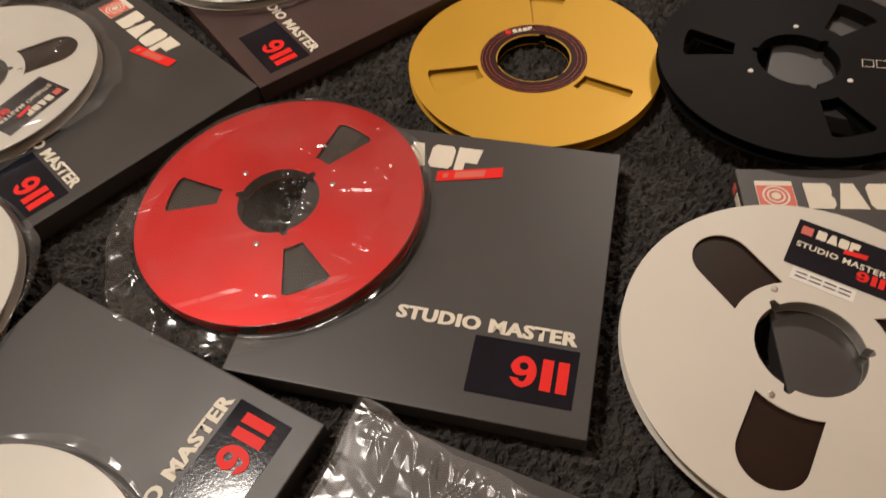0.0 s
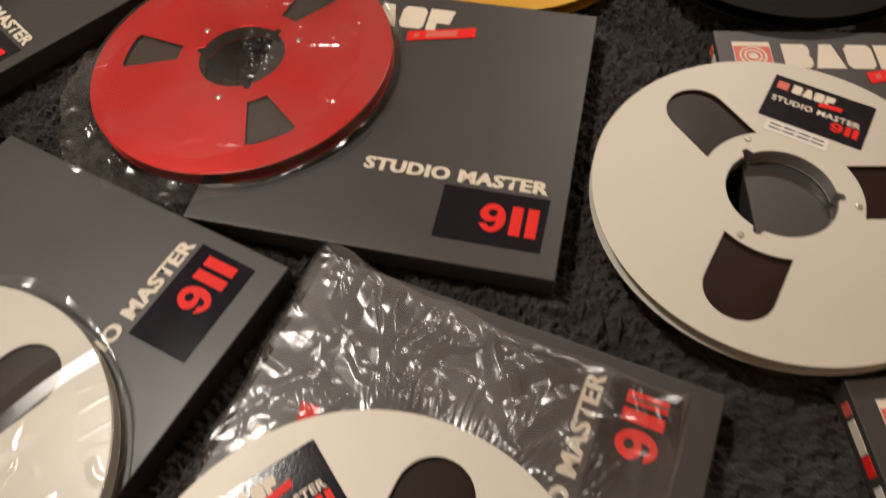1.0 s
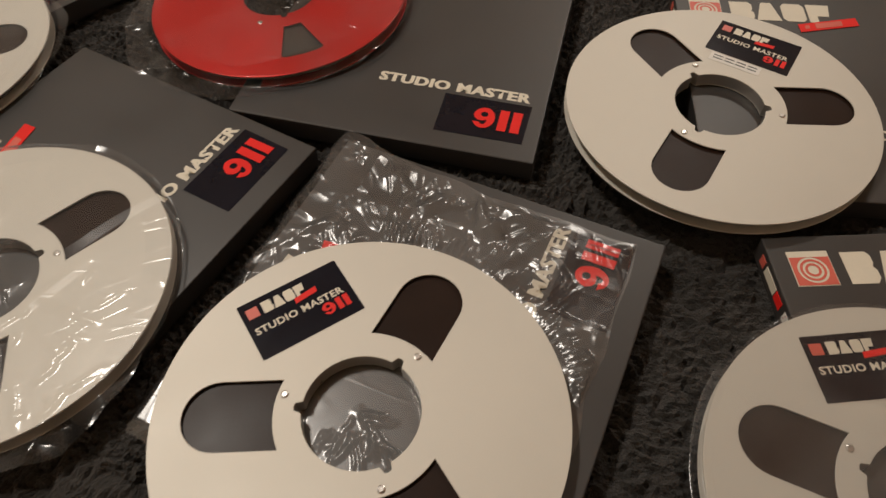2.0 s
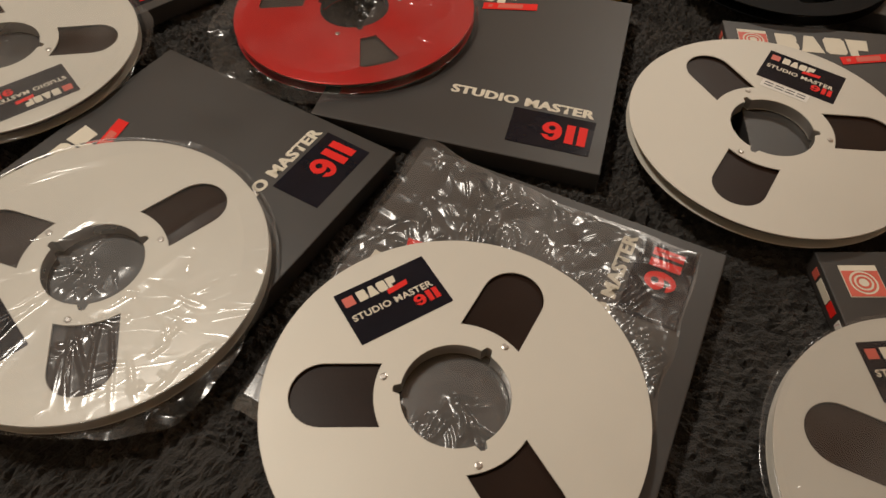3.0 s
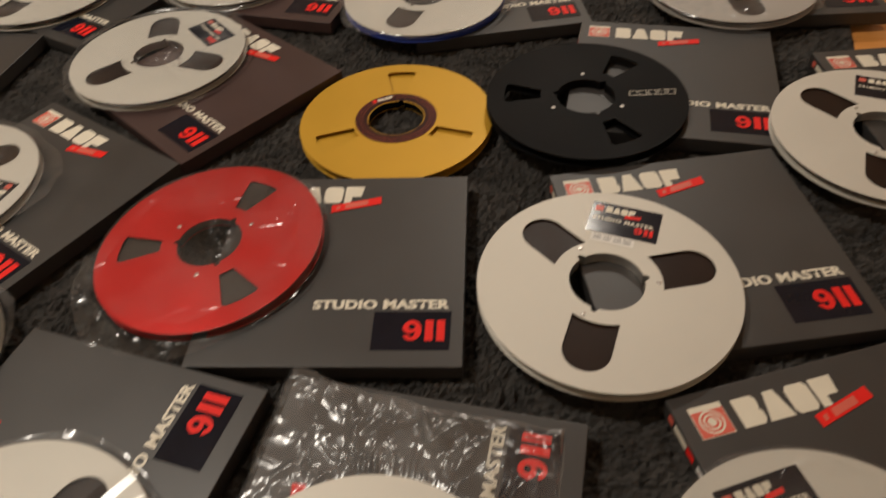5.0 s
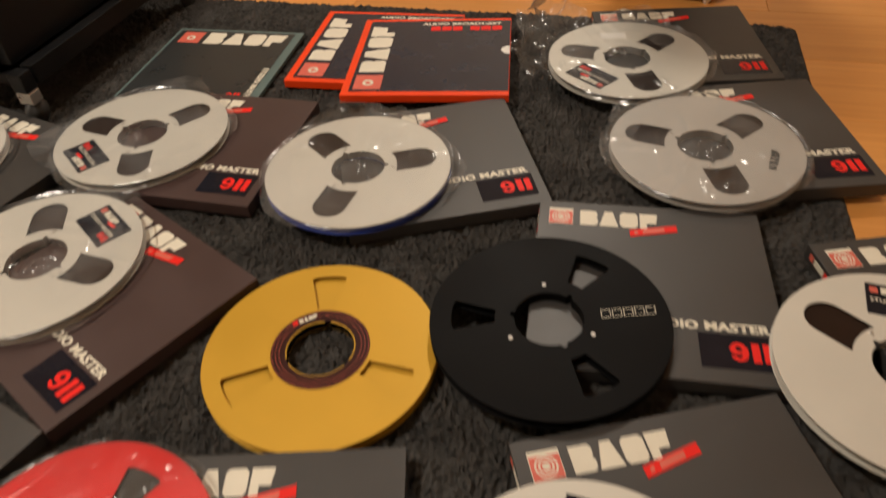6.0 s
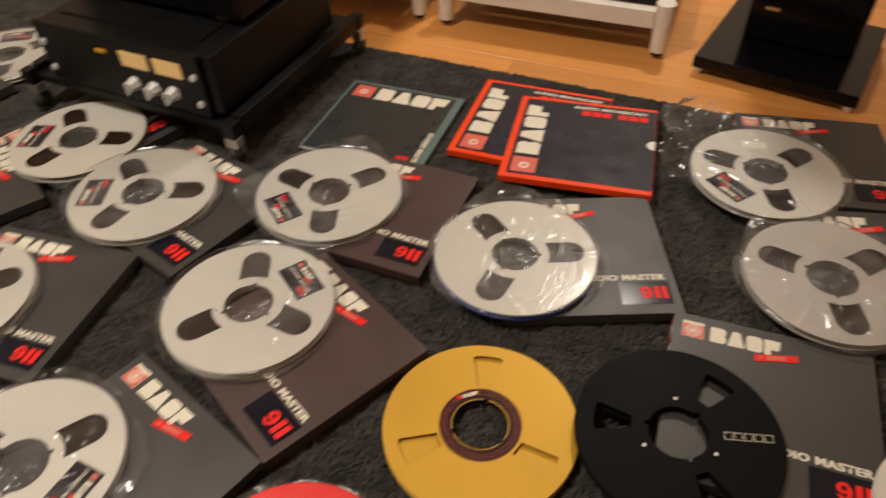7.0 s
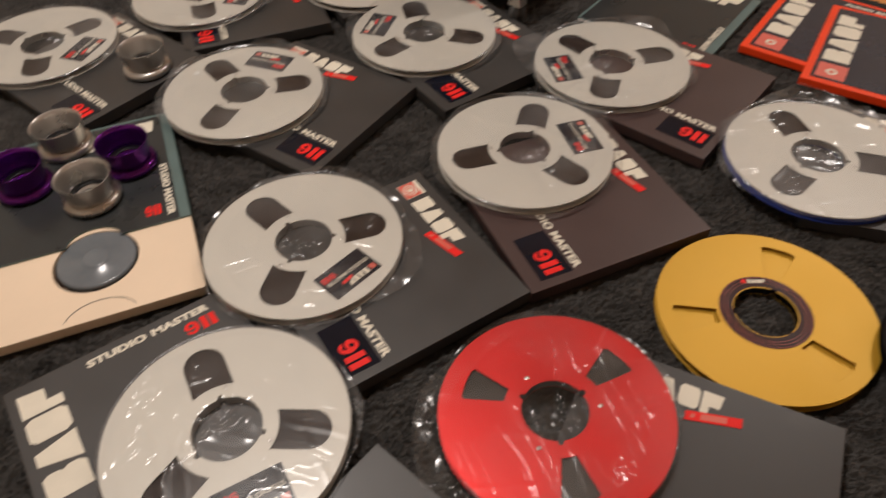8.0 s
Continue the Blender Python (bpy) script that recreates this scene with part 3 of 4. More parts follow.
# centre x, y, base z, heading of one window before the sticker
REELS = [
    (0.2415, 0.270, 0.0228, 2, "unwrapped silver aluminium reel with dark tape on a grey box"),
    (-0.025, -0.033, 0.0235, 67, "silver aluminium reel lying on crinkled film over a grey box"),
    (-0.311, 0.043, 0.0228, 168, "silver reel in a clear bag on a grey box"),
    (-0.510, 0.286, 0.0228, -105, "silver reel in a clear bag on a dark box"),
    (0.317, -0.062, 0.0228, 40, "silver reel in a clear bag on a dark grey box"),
    (-0.299, 0.830, 0.0228, -28, "silver reel in a clear bag on a brown box"),
    (-0.202, 1.098, 0.0228, 149, "silver reel in a clear bag on a brown box"),
    (-0.545, 0.564, 0.0228, -86.5, "silver reel in a clear bag beside the hubs"),
    (-0.548, 1.113, 0.0228, 120, "silver reel in a clear bag before the amplifier"),
    (-0.787, 0.859, 0.0228, 27, "silver reel in a clear bag on a grey box"),
    (-1.034, 1.145, 0.0228, -55, "silver reel in a clear bag on a grey box"),
    (-0.7335, 1.293, 0.0228, 115, "silver reel lying before the wheeled amplifier stand"),
    (-1.222, 0.899, 0.0228, -60, "silver reel in a clear bag on a grey box"),
    (0.600, 1.121, 0.0228, 149, "silver reel in a loose clear bag at the rug's corner"),
    (0.638, 0.444, 0.0228, 0, "unwrapped silver reel on a grey box at the rug's edge"),
    (-1.060, 1.690, 0.003, 40, "silver reel in a clear bag lying behind the others"),
    (-1.171, 1.368, 0.0228, 20, "silver reel in a clear bag beside the amplifier"),
]


def place_reels():
    first = None
    for x, y, z, a, label in REELS:
        m = pose(x, y, z, 0, 0, a)
        if first is None:
            first = tape_reel(label)
            first.matrix_basis = m
        else:
            tagged(copy_thing(first, m), label)
    # the sticker's handwritten strip on the unwrapped reel
    strip = plate("paper_strip", [turned(rect(-0.030, -0.037, 0.016, -0.0255), 60 - 90, 0.089 * math.cos(radians(60)), 0.089 * math.sin(radians(60)))], 0.0126, 0.0128, M_PAPER, first, "white handwritten strip")
    for i in range(4):
        for j in range(2):
            bar = rect(-0.027 + 0.0105 * i, -0.0295 - 0.004 * j, -0.027 + 0.0105 * i + 0.0085, -0.0282 - 0.004 * j)
            plate("writing_bar", [turned(bar, 60 - 90, 0.089 * math.cos(radians(60)), 0.089 * math.sin(radians(60)))], 0.0129, 0.013, M_CHARCOAL, strip)

    corner = next(o for o in bpy.data.objects if o.parent is None and o.name.startswith("tape_reel") and abs(o.matrix_basis.translation.x - 0.600) < 1e-4)
    plate("blank_sticker", [turned(rect(-0.022, -0.011, 0.022, 0.011), -62 - 100, 0.080 * math.cos(radians(-62)), 0.080 * math.sin(radians(-62)))], 0.0126, 0.0128, M_PAPER, corner, "blank white sticker")

    blue = tape_reel("silver reel with a blue lower flange in a clear bag", sticker=False)
    blue.matrix_basis = pose(0.1223, 0.923, 0.0228, 0, 0, 0)
    for c in blue.children:
        if c.name.startswith("bottom_flange"):
            c.data.materials.clear()
            c.data.materials.append(M_BLUE)
    part("blue_rim", lathe([(0.1265, 0.0013), (0.1312, 0.0013), (0.1312, 0.0085), (0.1265, 0.0085)], 96), M_BLUE, blue, "blue rim band", True)

    grey = tape_reel("silver reel toned down for dark reflections, dark printed mark, in a clear bag", metal=M_DARKREFLALU, sticker=False)
    grey.matrix_basis = pose(0.611, 0.850, 0.0228, 0, 0, 25)
    ln = [turned(q, -60 + 90, 0.092 * math.cos(radians(-60)), 0.092 * math.sin(radians(-60))) for q in maker_shapes(-0.016, -0.006, 0.036, 0.012) + [rect(-0.028, -0.005, -0.019, 0.005)]]
    plate("printed_mark", ln, 0.0126, 0.0127, M_CHARCOAL, grey, "dark block-shaped print")

    red = tape_reel("red anodised metal reel with grey tape in a clear bag", "red_tape_reel", M_REDREEL, window=wedge_window, sticker=False, pack=M_GREYTAPE, edge=M_GREYDISC, screws_at=-35)
    red.matrix_basis = pose(-0.1755, 0.404, 0.0205, 0, -2.2, 0) @ pose(0, 0, 0, 0, 0, 55) @ Matrix.Diagonal((0.968, 0.968, 1, 1))

    # Empty reel: a raised gold plate as its pack keeps the windows unshaded.
    gold = tape_reel("gold anodised metal reel, empty, with a maroon ring label", "gold_tape_reel", M_GOLD, window=lambda a: wedge_window(a, 0.060, 0.113, 9.5, 11.0), sticker=False, edge=M_GOLD, below=False, pack=M_GOLD, deep=0.0058)
    gold.matrix_basis = pose(0.050, 0.620, 0.0018, 0, 0, 81)
    ring = plate("ring_label", [circle(0.0560, 72), circle(0.0395, 72)], 0.0126, 0.0129, M_MAROON, gold, "maroon paper ring with thin pale lines")
    for r in (0.0545, 0.0505, 0.0465):
        plate("ring_line", [circle(r, 64), circle(r - 0.0003, 64)], 0.0130, 0.0131, M_SALMON, ring)
    plate("ring_mark", [turned(q, -66, 0.048 * math.cos(radians(24)), 0.048 * math.sin(radians(24))) for q in maker_shapes(-0.010, -0.003, 0.022, 0.006)], 0.0132, 0.0133, M_CREAMPRINT, ring)
    plate("ring_square", [turned(rect(-0.018, -0.003, -0.0122, 0.003), -66, 0.048 * math.cos(radians(24)), 0.048 * math.sin(radians(24)))], 0.0132, 0.0133, M_RED, ring)
    for k in list(gold.children):
        if k.name.startswith("hub"):
            k.data.materials.clear()
            k.data.materials.append(M_GLOSSBLACK)
        if k.name.startswith("screw"):
            bpy.data.objects.remove(k)

    black = tape_reel("black anodised metal reel, empty, leaning on a grey box", "black_tape_reel", M_BLACK, window=lambda a: wedge_window(a, 0.060, 0.108, 8.5, 11.5), sticker=False, full=False, edge=M_BLACK, screws_at=36, screw_metal=M_PAPER)
    black.matrix_basis = pose(0.3045, 0.588, 0.0228, 0, 0, 44)
    bars = [turned(q, -9 - 42, 0.087 * math.cos(radians(-51)), 0.087 * math.sin(radians(-51))) for i in range(5) for q in [rect(-0.030 + 0.0125 * i, -0.0055, -0.030 + 0.0125 * i + 0.0105, 0.0055, 0.001), rect(-0.0293 + 0.0125 * i, -0.0048, -0.0293 + 0.0125 * i + 0.0091, 0.0048, 0.001)]]
    plate("outlined_mark", bars, 0.0126, 0.0127, M_CREAMPRINT, black, "thin outlined pale mark")


# ---------------------------------------------------------------- clear bags
def folds(x, y, seed, count=12, low=14.0, high=55.0, slope=0.13, lean=None):
    """Crumpled sheet: straight sharp folds in many directions, each with flat sides."""
    rng = np.random.RandomState(seed)
    z = 0 * x
    for i in range(count):
        f = low * (high / low) ** rng.rand()
        t = rng.rand() * math.pi if lean is None else lean[i % len(lean)] + 0.35 * rng.randn()
        u = (x * math.cos(t) + y * math.sin(t)) * f + rng.rand() + 0.35 * value_noise(x * 9 + i, y * 9, seed + i)
        mask = np.clip(0.5 + 1.3 * value_noise(x * 12 + 5 * i, y * 12 - 3 * i, seed + 50 + i), 0, 1)
        z = z + slope / f * np.abs((u % 1.0) - 0.5) * mask
    return z * 2


def ridged(x, y, seed):
    return 1 - np.abs(value_noise(x, y, seed))


def creases(x, y, spots):
    """Single sharp creases: (x, y, heading, half length, half width, slope) of each, a tent with flat sides that fades to its ends."""
    z = 0 * x
    for cx, cy, t, ln, w, a in spots:
        u, v = (x - cx) * math.cos(t) + (y - cy) * math.sin(t), -(x - cx) * math.sin(t) + (y - cy) * math.cos(t)
        v = v + 0.18 * w * np.sin(u / ln * 4 + cx * 90)
        z = z + a * w * np.clip(1 - np.abs(v) / w, 0, 1) * np.clip(1.25 * (1 - (u / ln) ** 2), 0, 1)
    return z


def reel_bag(x, y, base, seed, spread=0.007, lobes=(), tilt=None, puff=0.0, fine=False, pull=None, label="clear crinkled plastic bag over a silver reel"):
    """A clear film bag lying over a reel: taut on top with streaks pulled one way, folded over the rim, with loose corners (heading, reach)."""
    nr, na = (190, 640) if fine else (90, 340)
    top = RIM + 0.0016
    rng = np.random.RandomState(seed)
    pull = rng.rand() * 360 if pull is None else pull
    a = np.linspace(0, 2 * np.pi, na + 1)
    reach = R + (0.0040 if fine else 0.0055) + spread * (0.5 + 0.5 * value_noise(np.cos(a) * 2.5 + 9, np.sin(a) * 2.5 + 9, seed))
    for deg, far in lobes:
        d = np.abs((np.degrees(a) - deg + 180) % 360 - 180)
        reach = reach + far * np.clip(1 - d / 30.0, 0, 1)
    t = np.linspace(0, 1, nr) ** 0.8
    T, A = np.meshgrid(t, a, indexing="ij")
    rad = T * reach[None, :]
    X, Y = rad * np.cos(A), rad * np.sin(A)
    thin = 0.0016 if fine else 0.0034
    spots = []
    for k in range(10 if tilt else 22 if fine else 9):  # streaks that fan out from the hub
        g = radians(pull + rng.randn() * 38)
        r0 = 0.045 + 0.07 * rng.rand()
        spots.append((r0 * math.cos(g), r0 * math.sin(g), g + 0.16 * rng.randn(), 0.012 + 0.028 * rng.rand(), thin * (1 + 1.2 * rng.rand()), 0.14 + 0.32 * rng.rand()))
    for k in range(6 if tilt else 28 if fine else 9):  # crumples gathered along part of the rim
        g = radians(pull + 62 + rng.randn() * 34)
        r0 = 0.128 - 0.045 * abs(rng.randn())
        spots.append((r0 * math.cos(g), r0 * math.sin(g), g + 1.2 + 0.7 * rng.randn(), 0.005 + 0.013 * rng.rand(), thin * (1.3 + 1.6 * rng.rand()), 0.14 + 0.3 * rng.rand()))
    for k in range(9):  # a few long loose folds across the whole
        g = rng.rand() * 6.28
        r0 = 0.11 * math.sqrt(rng.rand())
        spots.append((r0 * math.cos(g), r0 * math.sin(g), radians(pull) + 0.5 * rng.randn(), 0.03 + 0.04 * rng.rand(), 0.004 + 0.006 * rng.rand(), 0.05 + 0.10 * rng.rand()))
    wr = creases(X, Y, spots) * np.clip((rad - 0.036) / 0.004, 0, 1)
    hub = np.clip((0.037 - rad) / 0.010, 0, 1)
    inner = []
    for k in range(26):  # the film sags and gathers over the hub's opening
        g = radians(pull + rng.randn() * 50)
        r0 = 0.008 + 0.026 * rng.rand()
        inner.append((r0 * math.cos(g), r0 * math.sin(g), g + 0.35 * rng.randn(), 0.006 + 0.012 * rng.rand(), 0.0018 + 0.0022 * rng.rand(), 0.3 + 0.5 * rng.rand()))
    wr = wr + hub * (-0.0012 + creases(X, Y, inner) + 0.002 * ridged(X * 30 + 2, Y * 52, seed + 5))
    over = np.clip((rad - R - 0.0012) / 0.005, 0, 1) if fine else np.clip((rad - R - 0.003) / 0.011, 0, 1)
    drop = over * over * (3 - 2 * over)
    z_top = top + wr
    z_low = 0.0015 + 0.004 * ridged(X * 30, Y * 30, seed + 6) ** 2
    Z = z_top * (1 - drop) + np.minimum(z_low, top) * drop
    Z = Z + np.where(rad > R + 0.001, np.clip((rad - R) / 0.006, 0, 1) * folds(X, Y, seed + 7, 5, 14.0, 36.0, 0.05), 0)
    if puff:
        Z = Z + puff * np.clip((rad - R) / 0.05, 0, 1) * ridged(X * 22, Y * 22, seed + 8) ** 2
    bag = thing("clear_bag", pose(x, y, base) if tilt is None else tilt, label, "plastic bag", "clear bags over the reels")
    film = M_FILMTIGHT if tilt else M_FILMCLEAR if fine else M_FILM
    rim = int(np.searchsorted(t, (R - 0.004) / reach.max())) + 1
    for name, rows, note in (("top_film", slice(0, rim), "taut clear film"), ("loose_edge", slice(rim - 1, nr), "gathered loose edge of the film")):
        me = grid_mesh(name, X[rows], Y[rows], Z[rows])
        me.shade_smooth()
        link_mesh(name, me, film, bag, note)


def loose_bag():
    """The slack crinkled bag between the front box and its unwrapped reel."""
    xs = np.linspace(-0.148, 0.134, 420)
    ys = np.linspace(-0.124, 0.142, 400)
    X, Y = np.meshgrid(xs, ys, indexing="ij")
    m = pose(0.004, 0.036, BOX_T + 0.0006, 0, 0, 70.4)
    c = m.inverted() @ Vector((-0.025, -0.033, 0))
    rad = np.hypot(X - c.x, Y - c.y)
    ang = np.arctan2(Y - c.y, X - c.x)
    free = np.clip((rad - R - 0.001) / 0.008, 0, 1)
    rng = np.random.RandomState(73)
    spots = []
    for k in range(190):  # wide slack folds and as many short sharp creases, thickest along the far edge
        big = k % 2 == 0
        px = -0.135 + 0.265 * rng.rand() ** 0.6
        py = -0.12 + 0.26 * rng.rand()
        lean = rng.choice((0.35, 1.25, 2.2)) + 0.45 * rng.randn()
        spots.append((px, py, lean, (0.016 if big else 0.008) + (0.030 if big else 0.016) * rng.rand(), (0.0055 if big else 0.0020) + (0.0075 if big else 0.0030) * rng.rand(), (0.12 if big else 0.18) + (0.28 if big else 0.40) * rng.rand()))
    calm = np.clip(1.0 + 1.0 * value_noise(X * 26 + 5, Y * 26 + 5, 91), 0.5, 1.35)  # some of the film lies flat
    W = calm * creases(X, Y, spots) + 0.0003 * ridged(X * 60 + 2 * value_noise(X * 20, Y * 20, 81), Y * 40, 82) ** 2
    rim_in = np.minimum(np.minimum(X + 0.148, 0.134 - X), np.minimum(Y + 0.124, 0.142 - Y))
    W = W * np.clip(rim_in / 0.008, 0.3, 1)
    # the fringe of pleats where the reel pins the film down
    towards = radians(52 - 70.4)
    turn = np.abs((ang - towards + np.pi) % (2 * np.pi) - np.pi)
    pleat = 0.5 + 0.5 * np.cos(185 * ang + 3.0 * value_noise(ang * 9, rad * 40, 75))
    length = 0.020 + 0.016 * value_noise(ang * 14, 0 * ang + 2, 78)
    rays = (0.5 + pleat) * np.sin(np.pi * np.clip((rad - R) / (1.6 * length), 0, 1)) * np.clip((0.80 - turn) / 0.2, 0, 1) * np.clip((rad - R + 0.0005) / 0.003, 0, 1)
    Z = 0.0003 + free * np.maximum(0.0002, W) * (1 - 0.75 * np.clip(rays, 0, 1)) + 0.0013 * rays
    inner = []
    for k in range(22):
        g = radians(-150 + rng.randn() * 55)
        r0 = 0.006 + 0.028 * rng.rand()
        inner.append((c.x + r0 * math.cos(g), c.y + r0 * math.sin(g), g + 0.3 * rng.randn(), 0.006 + 0.014 * rng.rand(), 0.0018 + 0.002 * rng.rand(), 0.3 + 0.5 * rng.rand()))
    Z = np.where(rad < 0.0372, 0.0008 + creases(X, Y, inner) * np.clip((0.0372 - rad) / 0.004, 0, 1), np.where(rad < R, np.minimum(Z, 0.0006), Z))
    off = np.clip(np.maximum(np.abs(X) - H, np.abs(Y) - H) / 0.012, 0, 1)
    Z = Z - 0.008 * off
    X = X + 0.014 * np.clip((Y - 0.06) / 0.06, 0, 1) * np.clip(X / 0.1, 0, 1) + 0.004 * value_noise(Y * 30, Y * 0 + 3, 76) * (np.abs(X) > 0.12)
    Y = Y + 0.004 * value_noise(X * 30, X * 0 + 5, 77) * (np.abs(Y) > 0.12)
    bag = thing("crinkled_bag", m, "crinkled clear plastic bag between box and silver reel", "plastic bag")
    for name, inside, note in (("loose_sheet", False, "crinkled clear film"), ("hub_film", True, "gathered film under the reel's hub")):
        bm = bmesh.new()
        bm.from_mesh(grid_mesh(name, X, Y, Z))
        middle = Vector((c.x, c.y, 0))
        bmesh.ops.delete(bm, geom=[f for f in bm.faces if ((f.verts[0].co - middle).xy.length < 0.085) != inside], context="FACES")
        part(name, bm, M_BAGFILM, bag, note, True)


def place_bags():
    z = 0.0228
    rows = [(-0.311, 0.043, [(-48, 0.018), (75, 0.008)]), (-0.510, 0.286, [(30, 0.01)]), (0.317, -0.062, []), (-0.299, 0.830, [(60, 0.03)]), (-0.202, 1.098, [(75, 0.040), (172, 0.042)]),
            (-0.545, 0.564, [(0, 0.03), (95, 0.02)]), (-0.548, 1.113, [(170, 0.02)]), (-0.787, 0.859, [(100, 0.03), (160, 0.02)]), (-1.034, 1.145, [(20, 0.03)]), (-1.222, 0.899, [(40, 0.02)]),
            (0.600, 1.121, [(120, 0.12), (60, 0.05), (165, 0.06)]), (-1.171, 1.368, []),  (0.1223, 0.923, [(98, 0.048), (62, 0.028), (-10, 0.012)]), (0.611, 0.850, [(80, 0.05), (110, 0.03)])]
    for i, (x, y, lobes) in enumerate(rows):
        reel_bag(x, y, z, 11 + 7 * i, lobes=lobes, puff=0.035 if lobes and lobes[0][1] > 0.1 else 0.008, fine=i in (0, 1, 2, 5), spread=0.004 if i in (0, 1, 2) else 0.011, pull={0: -100, 1: 140}.get(i))
    red_pose = pose(-0.1755, 0.404, 0.0205, 0, -2.2, 0) @ Matrix.Diagonal((0.968, 0.968, 1, 1))
    reel_bag(0, 0, 0, 301, spread=0.010, lobes=[(195, 0.02), (225, 0.025), (-100, 0.018)], fine=True, tilt=red_pose, pull=10, label="clear plastic bag over the red reel")
    reel_bag(-1.060, 1.690, 0.003, 401, lobes=[(0, 0.02)])
    loose_bag()


# ---------------------------------------------------------------- other boxes
def framed_box(name, x, y, a, s, t, z0, border, panel, label):
    h = s / 2
    box = thing(name, pose(x, y, z0, 0, 0, a), label, "tape box", "tape boxes on the rug")
    part("case", slab(-h, h, -h, h, 0, t, 0.0012, 2), border, box)
    return box, h, t + 0.0001


def build_orange(x, y, a, z0, label):
    box, h, z = framed_box("orange_tape_box", x, y, a, 0.281, 0.014, z0, M_ORANGE, M_INKBLUE, label)
    plate("front_panel", [round_rect(-h + 0.013, -h + 0.012, h - 0.001, h - 0.010, 0.001)], z, z + 0.0003, M_INKBLUE, box, "glossy ink-blue panel")
    q = z + 0.0004
    logo_square(box, -h + 0.019, -h + 0.018, 0.047, q, fine=False)
    plate("maker_mark", [turned(l, 90, -h + 0.064, -h + 0.076) for l in maker_shapes(0, 0, 0.172, 0.044)], q, q + 0.0003, M_CREAMPRINT, box, "cream block-shaped mark")
    lettering("lettering", "AUDIO BROADCAST", h - 0.168, h - 0.028, q, 0.010, 0.150, M_CREAMPRINT, box, bold=0.03)
    for i in (0, 1, 2, 3.6, 4.6, 5.6):
        plate("red_bar", [rect(h - 0.150 + 0.0205 * i, h - 0.051, h - 0.150 + 0.0205 * i + 0.0180, h - 0.034)], q, q + 0.0003, M_RED, box)
    plate("thumb_cut", [[(h - 0.001 - 0.015 * math.sin(math.pi * i / 12), 0.012 - 0.015 * math.cos(math.pi * i / 12)) for i in range(13)]], q, q + 0.0003, M_PAPER, box, "white half-round thumb cut")


def build_green():
    box, h, z = framed_box("green_tape_box", -0.1145, 1.358, -21.3, 0.266, 0.008, 0.0, M_TEAL, M_CHARCOAL, "thin teal-edged charcoal tape sleeve on the rug")
    plate("front_panel", [round_rect(-h + 0.006, -h + 0.001, h - 0.016, h - 0.008, 0.001)], z, z + 0.0003, M_CHARCOAL, box, "charcoal printed panel")
    q = z + 0.0004
    logo_square(box, -h + 0.019, h - 0.060, 0.044, q, fine=False)
    plate("maker_mark", maker_shapes(-h + 0.074, h - 0.061, 0.164, 0.045), q, q + 0.0003, M_CREAMPRINT, box, "cream block-shaped mark")
    lettering("lettering", "STUDIO MASTER", h - 0.028, -h + 0.122, q, 0.011, 0.112, M_CREAMPRINT, box, turn=-90, bold=0.04)
    number_911("number", h - 0.062, -h + 0.014, q, 0.018, 0.026, M_RED, box)
    part("open_edge", slab(-h + 0.002, h - 0.002, -h - 0.0008, -h + 0.0002, 0.0015, 0.0065), M_PAPER, box)


